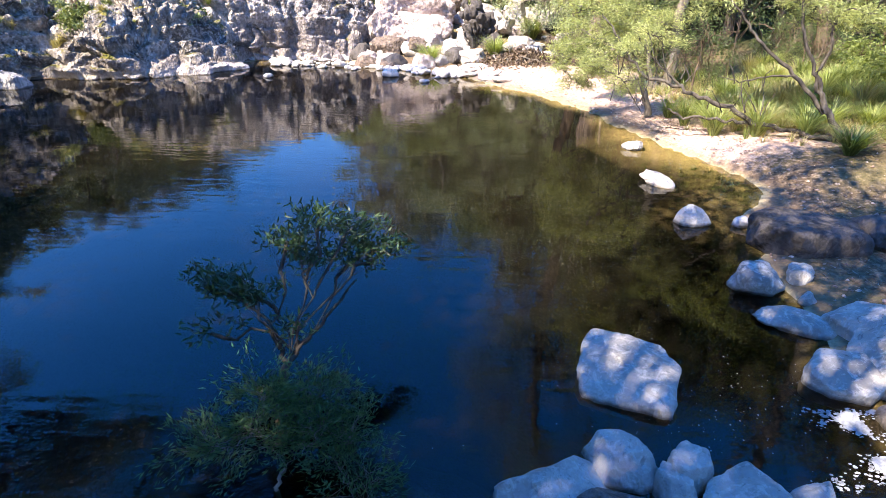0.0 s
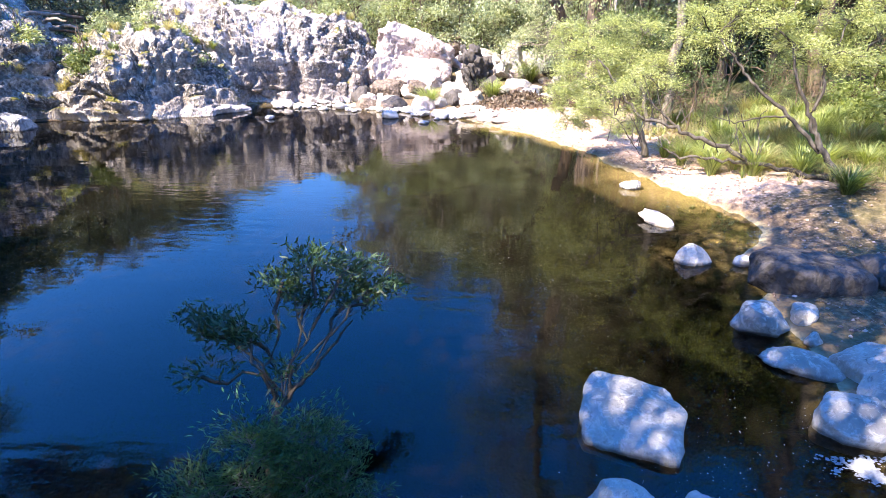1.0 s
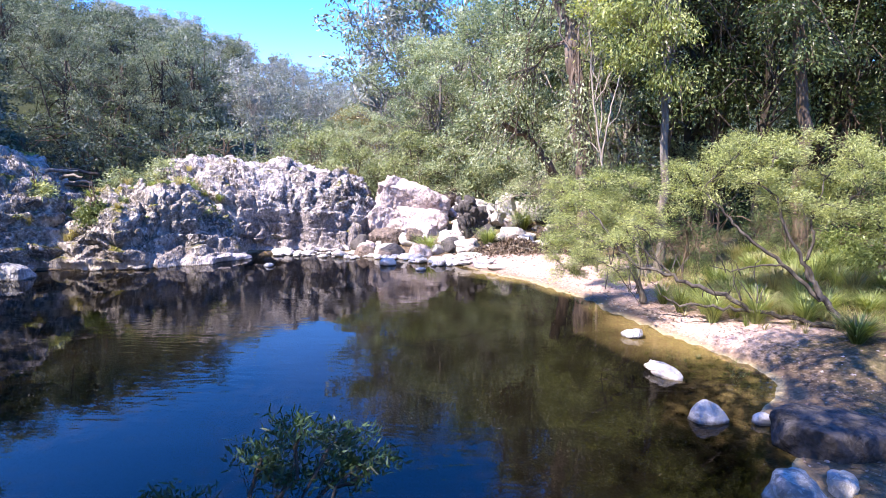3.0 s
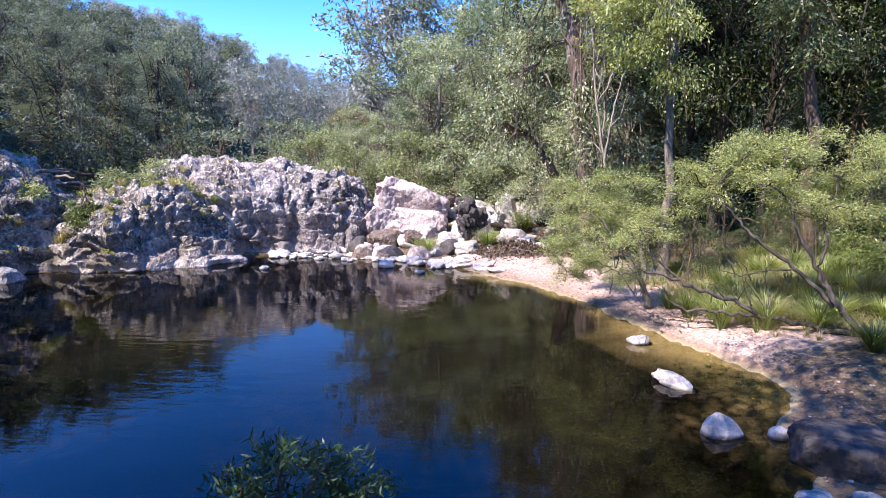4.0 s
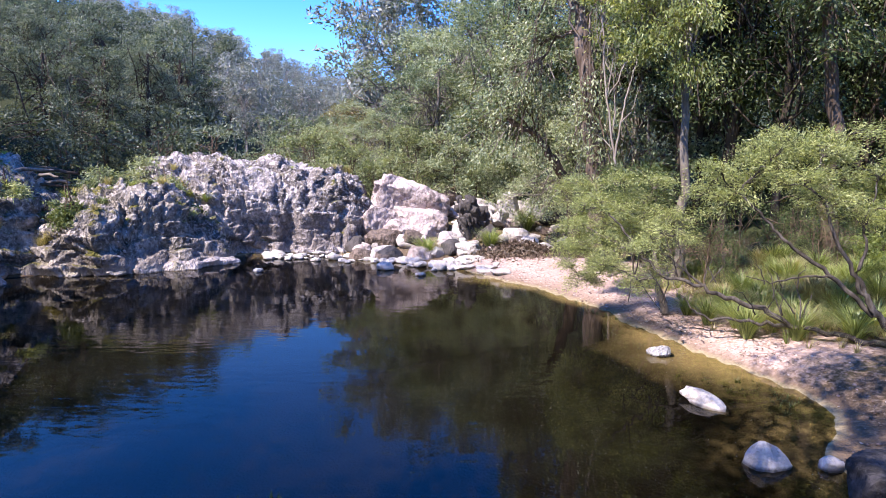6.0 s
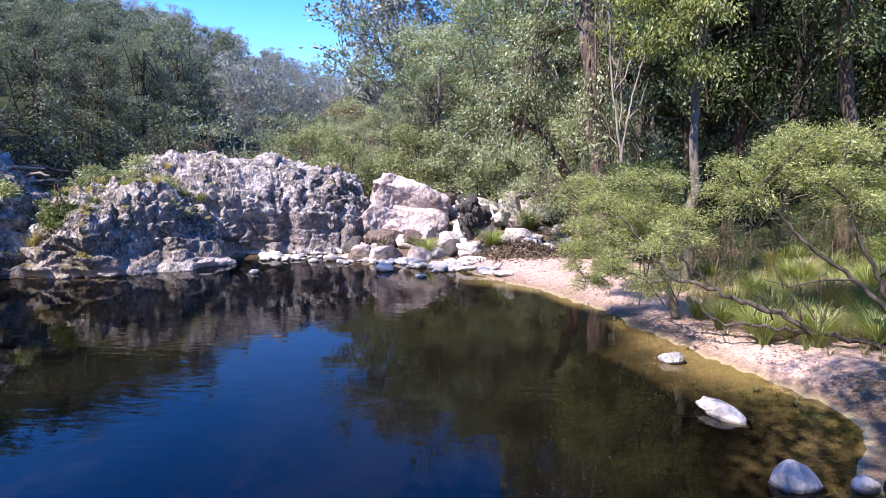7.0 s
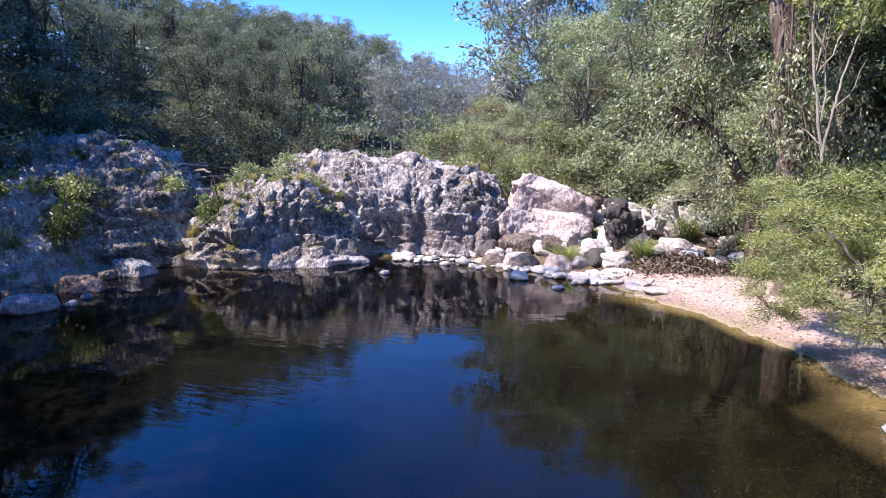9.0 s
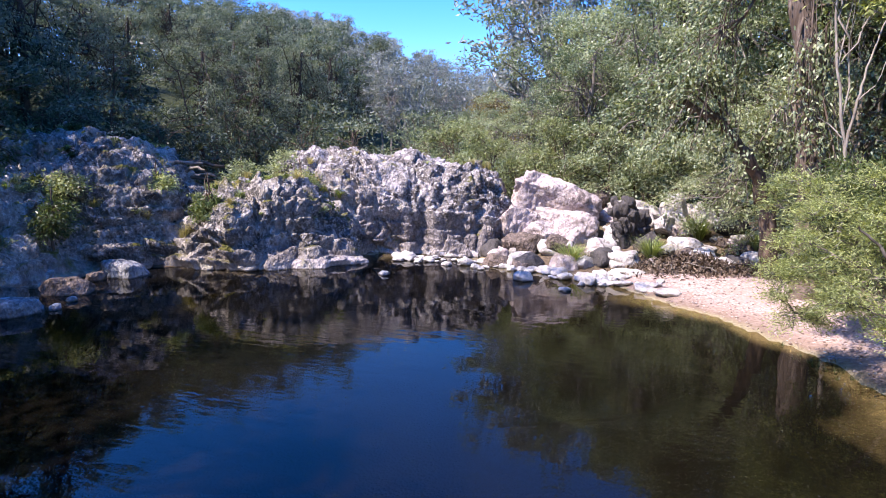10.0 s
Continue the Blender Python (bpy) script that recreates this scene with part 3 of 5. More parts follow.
# boulders beyond the pool
BEYOND = "boulders beyond the pool"
for at, size, seed, turn, label in (
        ((-2.1, 25.8, 2.0), (1.75, 0.95, 0.7), 21, (-14, 25, 6), "large pink and white sloping rock slab"),
        ((-3.1, 25.75, 1.95), (0.85, 0.75, 1.05), 33, (0, 12, 25), "upright pink rock at the slab's end"),
        ((-1.75, 25.1, 1.2), (1.2, 0.6, 0.5), 41, (-8, 16, -4), "pink-grey slab broken from a larger one"),
        ((-3.5, 24.3, 1.0), (0.75, 0.65, 0.8), 23, (6, 12, 20), "smooth pale rock with dark cracks in the creek bed"),
        ((-2.4, 24.2, 0.85), (0.7, 0.6, 0.55), 24, (0, 8, -14), "smooth pale rock with dark cracks in the creek bed"),
        ((-1.5, 24.0, 0.9), (0.55, 0.5, 0.5), 42, (0, -6, 35), "smooth pale rock with dark cracks in the creek bed")):
    rock("boulder", at, size, M_SLAB, seed, label, "boulder", BEYOND, turn, 30, hard=True, boxy=5, lump=0.09, facet=0.16, fine=0.05, cuts=9, keep=0.7)
outcrop((0.55, 23.9, 0.6), (0.85, 0.65, 1.35), M_DARK, 26, "black jagged rock among pale boulders", 20, 40, 2.6, 0.24, tilt=-8, ledges=0.3, slope=0.45)
for at, size, mat, seed, turn, label in (
        ((-4.75, 25.9, 1.5), (0.75, 0.7, 1.2), M_BROWN, 22, (0, 5, 20), "brown rounded boulder behind the outcrop"),
        ((-0.95, 24.4, 1.05), (0.65, 0.6, 0.55), M_SLAB, 25, (0, 15, 10), "pale angular boulder in the creek bed"),
        # the next two dark rocks are added where shade lies under the slabs
        ((-3.0, 23.2, 0.45), (0.7, 0.5, 0.45), M_BROWN, 34, (0, 4, -20), "dark brown rock added in the shaded undercut of the pale boulders"),
        ((-1.7, 23.1, 0.45), (0.75, 0.5, 0.5), M_BROWN, 30, (0, 0, 15), "dark brown rock added in the shaded undercut of the pale boulders"),
        ((-0.55, 23.0, 0.5), (0.55, 0.45, 0.5), M_SLAB, 35, (0, 10, 40), "pale cracked rock in the creek bed"),
        ((1.2, 23.2, 0.7), (0.5, 0.45, 0.45), M_DARK, 36, (0, 20, 50), "black angular rock at the foot of a larger one"),
        ((2.2, 25.6, 1.5), (0.65, 0.6, 0.9), M_PALE, 27, (0, -8, 0), "white angular boulder in the creek bed"),
        ((0.5, 26.2, 1.65), (1.15, 0.7, 0.6), M_PALE, 28, (0, 6, 20), "white angular boulder in the creek bed"),
        ((3.3, 25.9, 1.5), (0.75, 0.6, 0.6), M_PALE, 29, (0, 0, 15), "pale boulder under the trees"),
        ((1.7, 24.5, 1.2), (0.6, 0.5, 0.4), M_PALE, 37, (0, 10, 60), "pale flat boulder beside the grass tufts"),
        ((4.15, 23.6, 0.95), (0.45, 0.35, 0.26), M_PALE, 38, (0, 0, 10), "cream boulder at the back of the beach"),
        ((-0.6, 26.6, 2.0), (0.5, 0.45, 0.35), M_BROWN, 39, (0, 0, 70), "brown boulder under the trees")):
    rock("boulder", at, size, mat, seed, label, "boulder", BEYOND, turn, 24, hard=True, boxy=4.5, lump=0.12, facet=0.2, fine=0.05, cuts=14, keep=0.55)

STONES = [mesh_np("stone", *rock_shape((1, 1, 1), 40 + k, 6, 2.8, 0.2, 0.22, 0.03), smooth=True) for k in range(7)]


def stone(at, size, mat, turn, label, group, k):
    me = STONES[k % len(STONES)]
    key = "stone_" + mat.name + str(k % len(STONES))
    if key not in bpy.data.meshes:
        c = me.copy()
        c.name = key
        c.materials.clear()
        c.materials.append(mat)
    ob = new("stone", bpy.data.meshes[key])
    ob.matrix_basis = pose(*at, *turn) @ Matrix.Diagonal((*size, 1))
    return tagged(ob, label, "stone", group)


# pale stones along the far waterline
far_line = np.array([(-7.6, 21.6), (-6.0, 21.9), (-4.2, 21.5), (-2.4, 21.0), (-0.8, 20.2), (0.2, 19.4)])
for k in range(84):
    u = rng.random() * 4.999
    i, fr = int(u), u - int(u)
    px, py = far_line[i] * (1 - fr) + far_line[i + 1] * fr + rng.normal(0, (0.25, 0.4))
    s = 0.08 + 0.2 * rng.random() ** 1.6
    stone((px, py, max(0.0, ground_z(px, py)) + 0.25 * s), (s * rng.uniform(0.9, 1.5), s, s * rng.uniform(0.5, 0.75)), M_PALE, (rng.uniform(-12, 12), rng.uniform(-12, 12), rng.uniform(0, 360)),
          "sun-bleached rounded stone at the waterline", "bleached stones along the waterline", k)
for k in range(22):
    px, py = rng.uniform(-0.7, 1.5), 0
    py = 19.9 - 0.75 * px + rng.uniform(-0.5, 1.2)
    s = rng.uniform(0.1, 0.25)
    stone((px, py, max(0.0, ground_z(px, py)) + 0.12 * s), (s * 1.4, s, s * 0.4), M_PALE, (rng.uniform(-8, 8), rng.uniform(-8, 8), rng.uniform(0, 360)),
          "flat cracked pale slab at the pool's edge", "flat slabs by the beach", k)
for k in range(150):
    px, py = rng.uniform(-4.5, 4.8), rng.uniform(21.4, 28)
    s = 0.1 + 0.36 * rng.random() ** 1.5
    mat = (M_PALE, M_SLAB, M_BROWN, M_PALE, M_DARK)[k % 5]
    stone((px, py, ground_z(px, py) + 0.25 * s), (s * 1.3, s, s * 0.8), mat, (rng.uniform(-25, 25), rng.uniform(-25, 25), rng.uniform(0, 360)), "broken creek stone among boulders", "creek stones", k)

# single stones in and beside the pool
for k, (at, size, mat, turn, label) in enumerate((
        ((-2.45, 19.5, 0.05), (0.33, 0.24, 0.22), M_PALE, (0, 0, 10), "white stone standing in shallow water"),
        ((-1.2, 18.5, 0.0), (0.17, 0.14, 0.10), M_PALE, (0, 0, 10), "small white stone in shallow water"),
        ((-6.6, 18.95, 0.0), (0.2, 0.15, 0.12), M_GREY, (0, 0, 0), "small stone breaking the water"),
        ((3.62, 9.12, 0.02), (0.36, 0.17, 0.14), M_PALE, (-8, 8, -50), "long pale stone half sunk in the pool"),
        ((3.72, 11.2, 0.03), (0.19, 0.15, 0.14), M_GREY, (0, 0, 0), "pale stone at the sandy edge"),
        ((4.3, 7.32, 0.03), (0.12, 0.1, 0.1), M_PALE, (0, 0, 0), "small white stone beside the dark boulder"),
        ((3.72, 5.55, 0.06), (0.34, 0.26, 0.24), M_NEAR, (0, 0, 20), "rounded white stone at the bank"),
        ((4.25, 5.68, 0.08), (0.19, 0.15, 0.16), M_NEAR, (0, 0, 60), "small rounded stone at the bank"),
        ((4.1, 5.2, 0.05), (0.10, 0.08, 0.09), M_NEAR, (0, 0, 60), "pebble on the sandy bank"),
        ((3.75, 4.82, 0.02), (0.40, 0.2, 0.10), M_NEAR, (0, 0, -25), "flat pale stone at the water's edge"),
        ((7.1, 7.3, 0.5), (0.3, 0.25, 0.25), M_PALE, (0, 0, 0), "pale stone on the bank"))):
    stone(at, size, mat, turn, label, "", k + (k > 3))

rock("stone", (3.64, 7.42, 0.0), (0.26, 0.17, 0.26), M_PALE, 91, "pointed white stone standing in the pool", "stone", "", (14, 18, 20), 20, hard=True, boxy=3.0, lump=0.06, facet=0.06, fine=0.015, cuts=9, keep=0.55)

# left shore rocks
for k, (at, size) in enumerate((((-13.9, 16.5, 0.05), (1.0, 0.65, 0.55)), ((-13.3, 14.2, 0.05), (0.8, 0.55, 0.42)), ((-15.2, 14.7, 0.2), (0.7, 0.5, 0.4)), ((-12.5, 12.3, 0.05), (0.75, 0.5, 0.38)),
                                ((-13.5, 12.8, 0.15), (0.5, 0.4, 0.35)), ((-12.05, 12.9, 0.0), (0.2, 0.15, 0.14)), ((-12.45, 13.6, 0.0), (0.17, 0.14, 0.12)), ((-14.0, 15.6, 0.05), (0.35, 0.3, 0.25)),
                                ((-13.2, 11.6, 0.1), (0.5, 0.4, 0.3)))):
    rock("boulder", at, [0.8 * q for q in size], M_BROWN if k % 3 == 1 else M_GREY, 60 + k, "grey boulder in shade at the pool's edge", "boulder", "boulders on the shaded shore", (0, 0, 25 * k), 12, boxy=4, facet=0.1, cuts=9)

# near boulders
rock("boulder", (1.82, 3.85, -0.01), (0.43, 0.42, 0.2), M_NEAR, 74, "blue-grey flat-topped boulder standing in the pool", "boulder", "near boulders", (13, -3, -20), 34, boxy=8, lump=0.07, facet=0.05, fine=0.018, cuts=6, keep=0.86)
for k, (at, size, turn, mat) in enumerate((
        ((1.50, 2.80, -0.03), (0.27, 0.20, 0.25), -6, M_NEAR), ((1.02, 2.48, -0.02), (0.42, 0.26, 0.25), 14, M_NEAR), ((1.98, 2.74, -0.02), (0.15, 0.18, 0.24), -40, M_NEAR), ((1.45, 2.2, 0.06), (0.44, 0.3, 0.28), 5, M_WET),
        ((2.2, 2.42, 0.0), (0.27, 0.25, 0.25), 25, M_NEAR), ((2.68, 2.4, -0.03), (0.15, 0.25, 0.27), 0, M_NEAR), ((0.45, 2.1, -0.05), (0.5, 0.3, 0.2), 15, M_WET), ((1.84, 2.58, -0.06), (0.16, 0.16, 0.25), 60, M_NEAR),
        ((4.4, 4.62, 0.05), (0.36, 0.4, 0.3), 10, M_NEAR), ((3.72, 3.85, 0.0), (0.28, 0.3, 0.24), 50, M_NEAR), ((4.3, 4.0, 0.06), (0.38, 0.36, 0.34), 80, M_NEAR), ((4.05, 3.3, -0.06), (0.34, 0.22, 0.2), 0, M_WET),
        ((4.74, 6.55, 0.08), (0.66, 0.44, 0.36), -6, M_DARK), ((5.85, 6.45, 0.2), (0.5, 0.42, 0.32), 20, M_DARK), ((4.85, 4.5, 0.1), (0.3, 0.35, 0.28), 70, M_NEAR))):
    lab = {"near_boulder": "blue-grey boulder in shade with pale worn edges", "dark_boulder": "black basalt boulder on the sandy bank", "wet_brown_boulder": "brown wet boulder at the water's edge"}[mat.name]
    rock("boulder", at, size, mat, 80 + k, lab, "boulder", "near boulders", (0, 0, turn), 26, boxy=7, lump=0.07, facet=0.05, fine=0.02, cuts=9, keep=0.74)


# ---- plants ----
def tube(points, radii, sides=6):
    p = np.array(points, float)
    t = np.gradient(p, axis=0)
    t /= np.linalg.norm(t, axis=1)[:, None] + 1e-9
    ref = np.where(np.abs(t[:, 2:3]) > 0.9, [[1.0, 0, 0]], [[0, 0, 1.0]])
    a = np.cross(t, ref)
    a /= np.linalg.norm(a, axis=1)[:, None] + 1e-9
    b = np.cross(t, a)
    ang = np.linspace(0, 2 * math.pi, sides, endpoint=False)
    ring = np.cos(ang)[None, :, None] * a[:, None] + np.sin(ang)[None, :, None] * b[:, None]
    v = p[:, None] + ring * np.asarray(radii, float)[:, None, None]
    n = len(p)
    g = np.arange(n * sides).reshape(n, sides)
    nxt = np.roll(g, -1, 1)
    f = np.stack([g[:-1], nxt[:-1], nxt[1:], g[1:]], -1).reshape(-1, 4)
    return v.reshape(-1, 3), f


def joined(pieces):
    vs, fs, o = [], [], 0
    for v, f in pieces:
        vs.append(v)
        fs.append(np.asarray(f) + o)
        o += len(v)
    return np.concatenate(vs), np.concatenate(fs)


def bent(a, b, r, sag=0.12, n=6):
    """A crooked line from a to b."""
    a, b = np.array(a, float), np.array(b, float)
    t = np.linspace(0, 1, n)[:, None]
    L = np.linalg.norm(b - a)
    mid = r.normal(0, 1, (n, 3)) * L * sag * np.sin(t * math.pi) * 0.6
    arch = np.array([0, 0, 1]) * L * sag * np.sin(t * math.pi)
    return a + (b - a) * t + mid + arch


def leaf_cloud(tips, dirs, per, spread, length, width, r, droop=0.0, along=0.5):
    """Leaves round each twig's end: pointed, folded along the middle."""
    n = len(tips) * per
    base = np.repeat(tips, per, 0) + r.normal(0, spread, (n, 3)) * np.array([1, 1, 0.75])
    d = r.normal(0, 1, (n, 3)) * (1 - along) + np.repeat(dirs, per, 0) * along * 1.6
    d[:, 2] -= droop
    d /= np.linalg.norm(d, axis=1)[:, None] + 1e-9
    s = np.cross(d, r.normal(0, 1, (n, 3)))
    s /= np.linalg.norm(s, axis=1)[:, None] + 1e-9
    up = np.cross(s, d)
    ln = length * r.uniform(0.6, 1.35, (n, 1))
    wd = width * r.uniform(0.7, 1.3, (n, 1))
    v = np.stack([base, base + d * ln * 0.45 + s * wd * 0.5 + up * wd * 0.15, base + d * ln - up * ln * 0.12, base + d * ln * 0.45 - s * wd * 0.5 + up * wd * 0.15], 1).reshape(-1, 3)
    f = np.arange(n * 4).reshape(-1, 4)
    return v, f


def plant(name, at, trunk, radius, lobes, leaf, bark, label, category, group="", seed=0, limb_from=0.45, twig=0.012, sides=8, limbs=(), along=0.5, limb_size=0.6, near=False):
    """A tree or shrub in its own coordinates: trunk line, limbs to each lobe, twigs to the lobe's outside, leaves at the twigs' ends.
    lobes: (centre, half extents, twigs). leaf: (per twig, spread, length, width, droop, material)."""
    r = np.random.default_rng(seed)
    top = thing(name, at, label, category, group)
    tr = np.array(trunk, float)
    t = np.linspace(0, len(tr) - 1, 4 * len(tr))
    line = np.stack([np.interp(t, range(len(tr)), tr[:, k]) for k in range(3)], 1)
    line[1:-1] += r.normal(0, radius * 0.25, (len(line) - 2, 3))
    rad = radius * np.linspace(1.0, 0.35, len(line))
    rad[0] *= 1.35
    wood = [tube(line, rad, sides)]
    tips, dirs = [], []
    pool = [line[len(line) // 2:]]
    for pts, r0, r1 in limbs:
        q = np.array(pts, float)
        u = np.linspace(0, len(q) - 1, 4 * len(q))
        path = np.stack([np.interp(u, range(len(q)), q[:, k]) for k in range(3)], 1)
        path[1:-1] += r.normal(0, r0 * 0.45, (len(path) - 2, 3))
        wood.append(tube(path, np.linspace(r0, r1, len(path)), 7))
        pool.append(path[len(path) // 3:])
    if near:
        lobes = sorted(lobes, key=lambda q: min(np.linalg.norm(np.concatenate(pool) - np.array(q[0]), axis=1)))
    for c, ext, count in lobes:
        c, ext = np.array(c, float), np.array(ext, float)
        j = int(len(line) * r.uniform(limb_from, 0.98))
        start = line[min(j, len(line) - 1)]
        if near:
            pts = np.concatenate(pool)
            start = pts[np.argmin(np.linalg.norm(pts - c, axis=1) + 0.6 * np.maximum(pts[:, 2] - c[2], 0))]
        limb = bent(start, c, r, 0.10, 7)
        pool.append(limb[2:])
        if near:
            wood.append(tube(limb, np.linspace(twig * 2.2, twig, 7), 4))
        else:
            wood.append(tube(limb, np.linspace(rad[min(j, len(line) - 1)] * limb_size, max(twig * 1.6, 0.02), 7), 5))
        u = r.normal(0, 1, (count, 3))
        u /= np.linalg.norm(u, axis=1)[:, None]
        u[:, 2] = np.where(u[:, 2] < -0.35, -u[:, 2] * 0.6, u[:, 2])
        end = c + u * ext * r.uniform(0.55, 1.12, (count, 1))
        for e in end:
            s0 = limb[r.integers(3, 7)]
            b = bent(s0, e, r, 0.10, 4)
            if twig > 0:
                wood.append(tube(b, np.linspace(twig, twig * 0.3, 4), 3))
            tips.append(e)
            dd = b[-1] - b[-2]
            dirs.append(dd / (np.linalg.norm(dd) + 1e-9))
            mid = b[2]
            tips.append(mid)
            dirs.append(dirs[-1])
    per, spread, ln, wd, droop, lmat = leaf
    part_np("trunk", *joined(wood), bark, top, smooth=True)
    part_np("crown", *leaf_cloud(np.array(tips), np.array(dirs), per, spread, ln, wd, r, droop, along), lmat, top)
    return top


def lobes_for(r, height, spread, count, twigs, low=0.35):
    """Crown lobes of a free-standing tree."""
    out = []
    for k in range(count):
        h = height * (low + (0.95 - low) * (k + 0.5) / count)
        reach = spread * (1 - 0.75 * abs((h / height - low) / (1 - low) - 0.35)) * r.uniform(0.35, 0.9)
        a = k * 2.4 + r.uniform(-0.5, 0.5)
        s = spread * r.uniform(0.30, 0.46)
        for _ in range(3):
            o = r.normal(0, 0.55 * s, 3)
            z = s * r.uniform(0.42, 0.62)
            out.append(((math.cos(a) * reach + o[0], math.sin(a) * reach + o[1], h + 0.7 * o[2]), (z, z, z * 0.7), max(3, twigs // 3)))
    return out


def prototype(seed, height, spread, count, twigs, leaf, bark, radius, label, low=0.35, name="tree", twig=0.0):
    r = np.random.default_rng(seed)
    lean = r.normal(0, 0.05, 2) * height
    trunk = [(0, 0, -0.6), (lean[0] * 0.2, lean[1] * 0.2, height * 0.3), (lean[0] * 0.7, lean[1] * 0.7, height * 0.6), (lean[0], lean[1], height * 0.9)]
    return plant(name, (0, 0, 0), trunk, radius, lobes_for(r, height, spread, count, twigs, low), leaf, bark, label, name, seed=seed, limb_from=0.25, twig=twig, limb_size=0.4)


def placed(proto, x, y, scale, turn, label="", group="", first=set(), up=0.0):
    """Stand a copy of a prototype (or, the first time, the prototype itself) on the ground."""
    m = pose(x, y, ground_z(x, y) + up, 0, 0, turn)
    if proto.name not in first:
        first.add(proto.name)
        ob = proto
        ob.matrix_basis = m
    else:
        ob = copy_thing(proto, m)
    ob.scale = (scale, scale, scale)
    return tagged(ob, label, group=group)


MID = [prototype(100 + k, 9.0, 3.9, 19, 27, (21, 0.2, 0.125, 0.062, 0.25, L_MID), B_GREY, 0.2, "dense grey-green broadleaf tree on the creek bank", 0.05, twig=0.011 if k < 2 else 0.0) for k in range(4)]
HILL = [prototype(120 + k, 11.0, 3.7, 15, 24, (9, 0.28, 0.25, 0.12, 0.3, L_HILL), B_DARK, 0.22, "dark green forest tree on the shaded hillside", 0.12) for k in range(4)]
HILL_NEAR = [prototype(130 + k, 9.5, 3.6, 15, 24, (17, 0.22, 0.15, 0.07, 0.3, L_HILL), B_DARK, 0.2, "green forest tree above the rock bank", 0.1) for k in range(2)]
FAR = [prototype(140 + k, 14.0, 3.8, 12, 16, (8, 0.32, 0.36, 0.14, 0.4, L_FAR), B_PALE, 0.16, "tall grey-green eucalypt on the far slope, haze in its leaf colour", 0.32) for k in range(3)]
FOREST = [prototype(160 + k, 13.0, 3.4, 15, 20, (15, 0.26, 0.125, 0.052, 0.4, L_FOREST), B_DARK, 0.15, "tall slender forest tree with a leafy crown", 0.3) for k in range(3)]
UNDER = [prototype(180 + k, 3.2, 1.9, 8, 18, ((10, 6, 8)[k], 0.2, (0.085, 0.17, 0.11)[k], (0.036, 0.075, 0.05)[k], 0.2, (L_FOREST, L_HILL, L_MID)[k]), B_BROWN, 0.05, "leafy undergrowth shrub below the trees", 0.05, "shrub") for k in range(3)]

for x, y, s, k in ((-4.3, 31.5, 0.6, 0), (-1.2, 29.8, 0.8, 1), (1.5, 28.8, 0.9, 2), (4.6, 27.2, 1.05, 3), (6.8, 23.6, 1.05, 0), (2.8, 32.0, 1.2, 1), (-0.8, 34.5, 1.15, 2), (6.8, 30.5, 1.3, 3),
                   (-3.6, 38, 1.15, 0), (-8.5, 41, 0.6, 1), (3.5, 38.5, 1.45, 1), (-6.8, 34.5, 0.5, 2), (4.9, 23.6, 0.62, 1), (9, 26, 1.2, 2), (1.0, 43, 1.6, 3)):
    placed(MID[k], x, y, s, 70 * k + 31 * x, group="trees on the creek bank")
# height of the tree line over the pool, by bearing in degrees
BEARING = (-70, -46, -42, -35, -30, -28, -26, -23, -19.5, -16, -13)
TREE_LINE = (23, 19.5, 17.5, 16, 15.5, 15.3, 15.2, 14, 13, 11.4, 11)


def below_line(height, x, y, scale, gap=0.0):
    """The scale at which a tree of this height stays under the tree line."""
    b = math.degrees(math.atan2(x, y))
    room = math.tan(radians(float(np.interp(b, BEARING, TREE_LINE)) - gap)) * math.hypot(x, y) - ground_z(x, y)
    return min(scale, room / height)


for k in range(72):
    y = 23 + 62 * (k / 72) ** 1.1 + rng.uniform(-1.5, 1.5)
    ax = -2 - 0.27 * max(y - 25, 0)
    x = ax - 11.5 - rng.uniform(0, 26) - 5 * (1 - step(22, 30, y)) - 4 * step(36, 50, y)
    if y < 36:
        sc = below_line(9.5, x, y, rng.uniform(0.65, 0.95))
        if sc > 0.3:
            placed(HILL_NEAR[k % 2], x, y, sc, rng.uniform(0, 360), group="trees on the shaded hillside")
    else:
        sc = below_line(11.0, x, y, rng.uniform(0.75, 1.15))
        if sc > 0.35:
            placed(HILL[k % 4], x, y, sc, rng.uniform(0, 360), group="trees on the shaded hillside")
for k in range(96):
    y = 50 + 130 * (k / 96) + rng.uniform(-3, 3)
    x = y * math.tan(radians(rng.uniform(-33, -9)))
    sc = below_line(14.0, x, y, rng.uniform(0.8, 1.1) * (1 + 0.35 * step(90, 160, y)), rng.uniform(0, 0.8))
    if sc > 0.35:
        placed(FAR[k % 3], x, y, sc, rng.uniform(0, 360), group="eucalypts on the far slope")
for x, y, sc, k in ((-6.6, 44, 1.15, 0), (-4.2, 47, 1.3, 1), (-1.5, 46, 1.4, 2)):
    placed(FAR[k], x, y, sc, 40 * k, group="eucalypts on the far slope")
for k in range(36):
    x, y = rng.uniform(8.0, 24), rng.uniform(12.5, 34)
    y += 6 * (y < 18 and x < 14)
    placed(FOREST[k % 3], x, y, rng.uniform(0.8, 1.2), rng.uniform(0, 360), group="forest on the bank")
for x, y, sc, k in ((6.6, 25.6, 1.15, 0), (4.0, 29.8, 1.2, 1), (9.0, 24.0, 1.25, 2), (7.4, 20.6, 1.1, 1)):
    placed(FOREST[k], x, y, sc, 83 * k + 20 * x, group="forest on the bank")
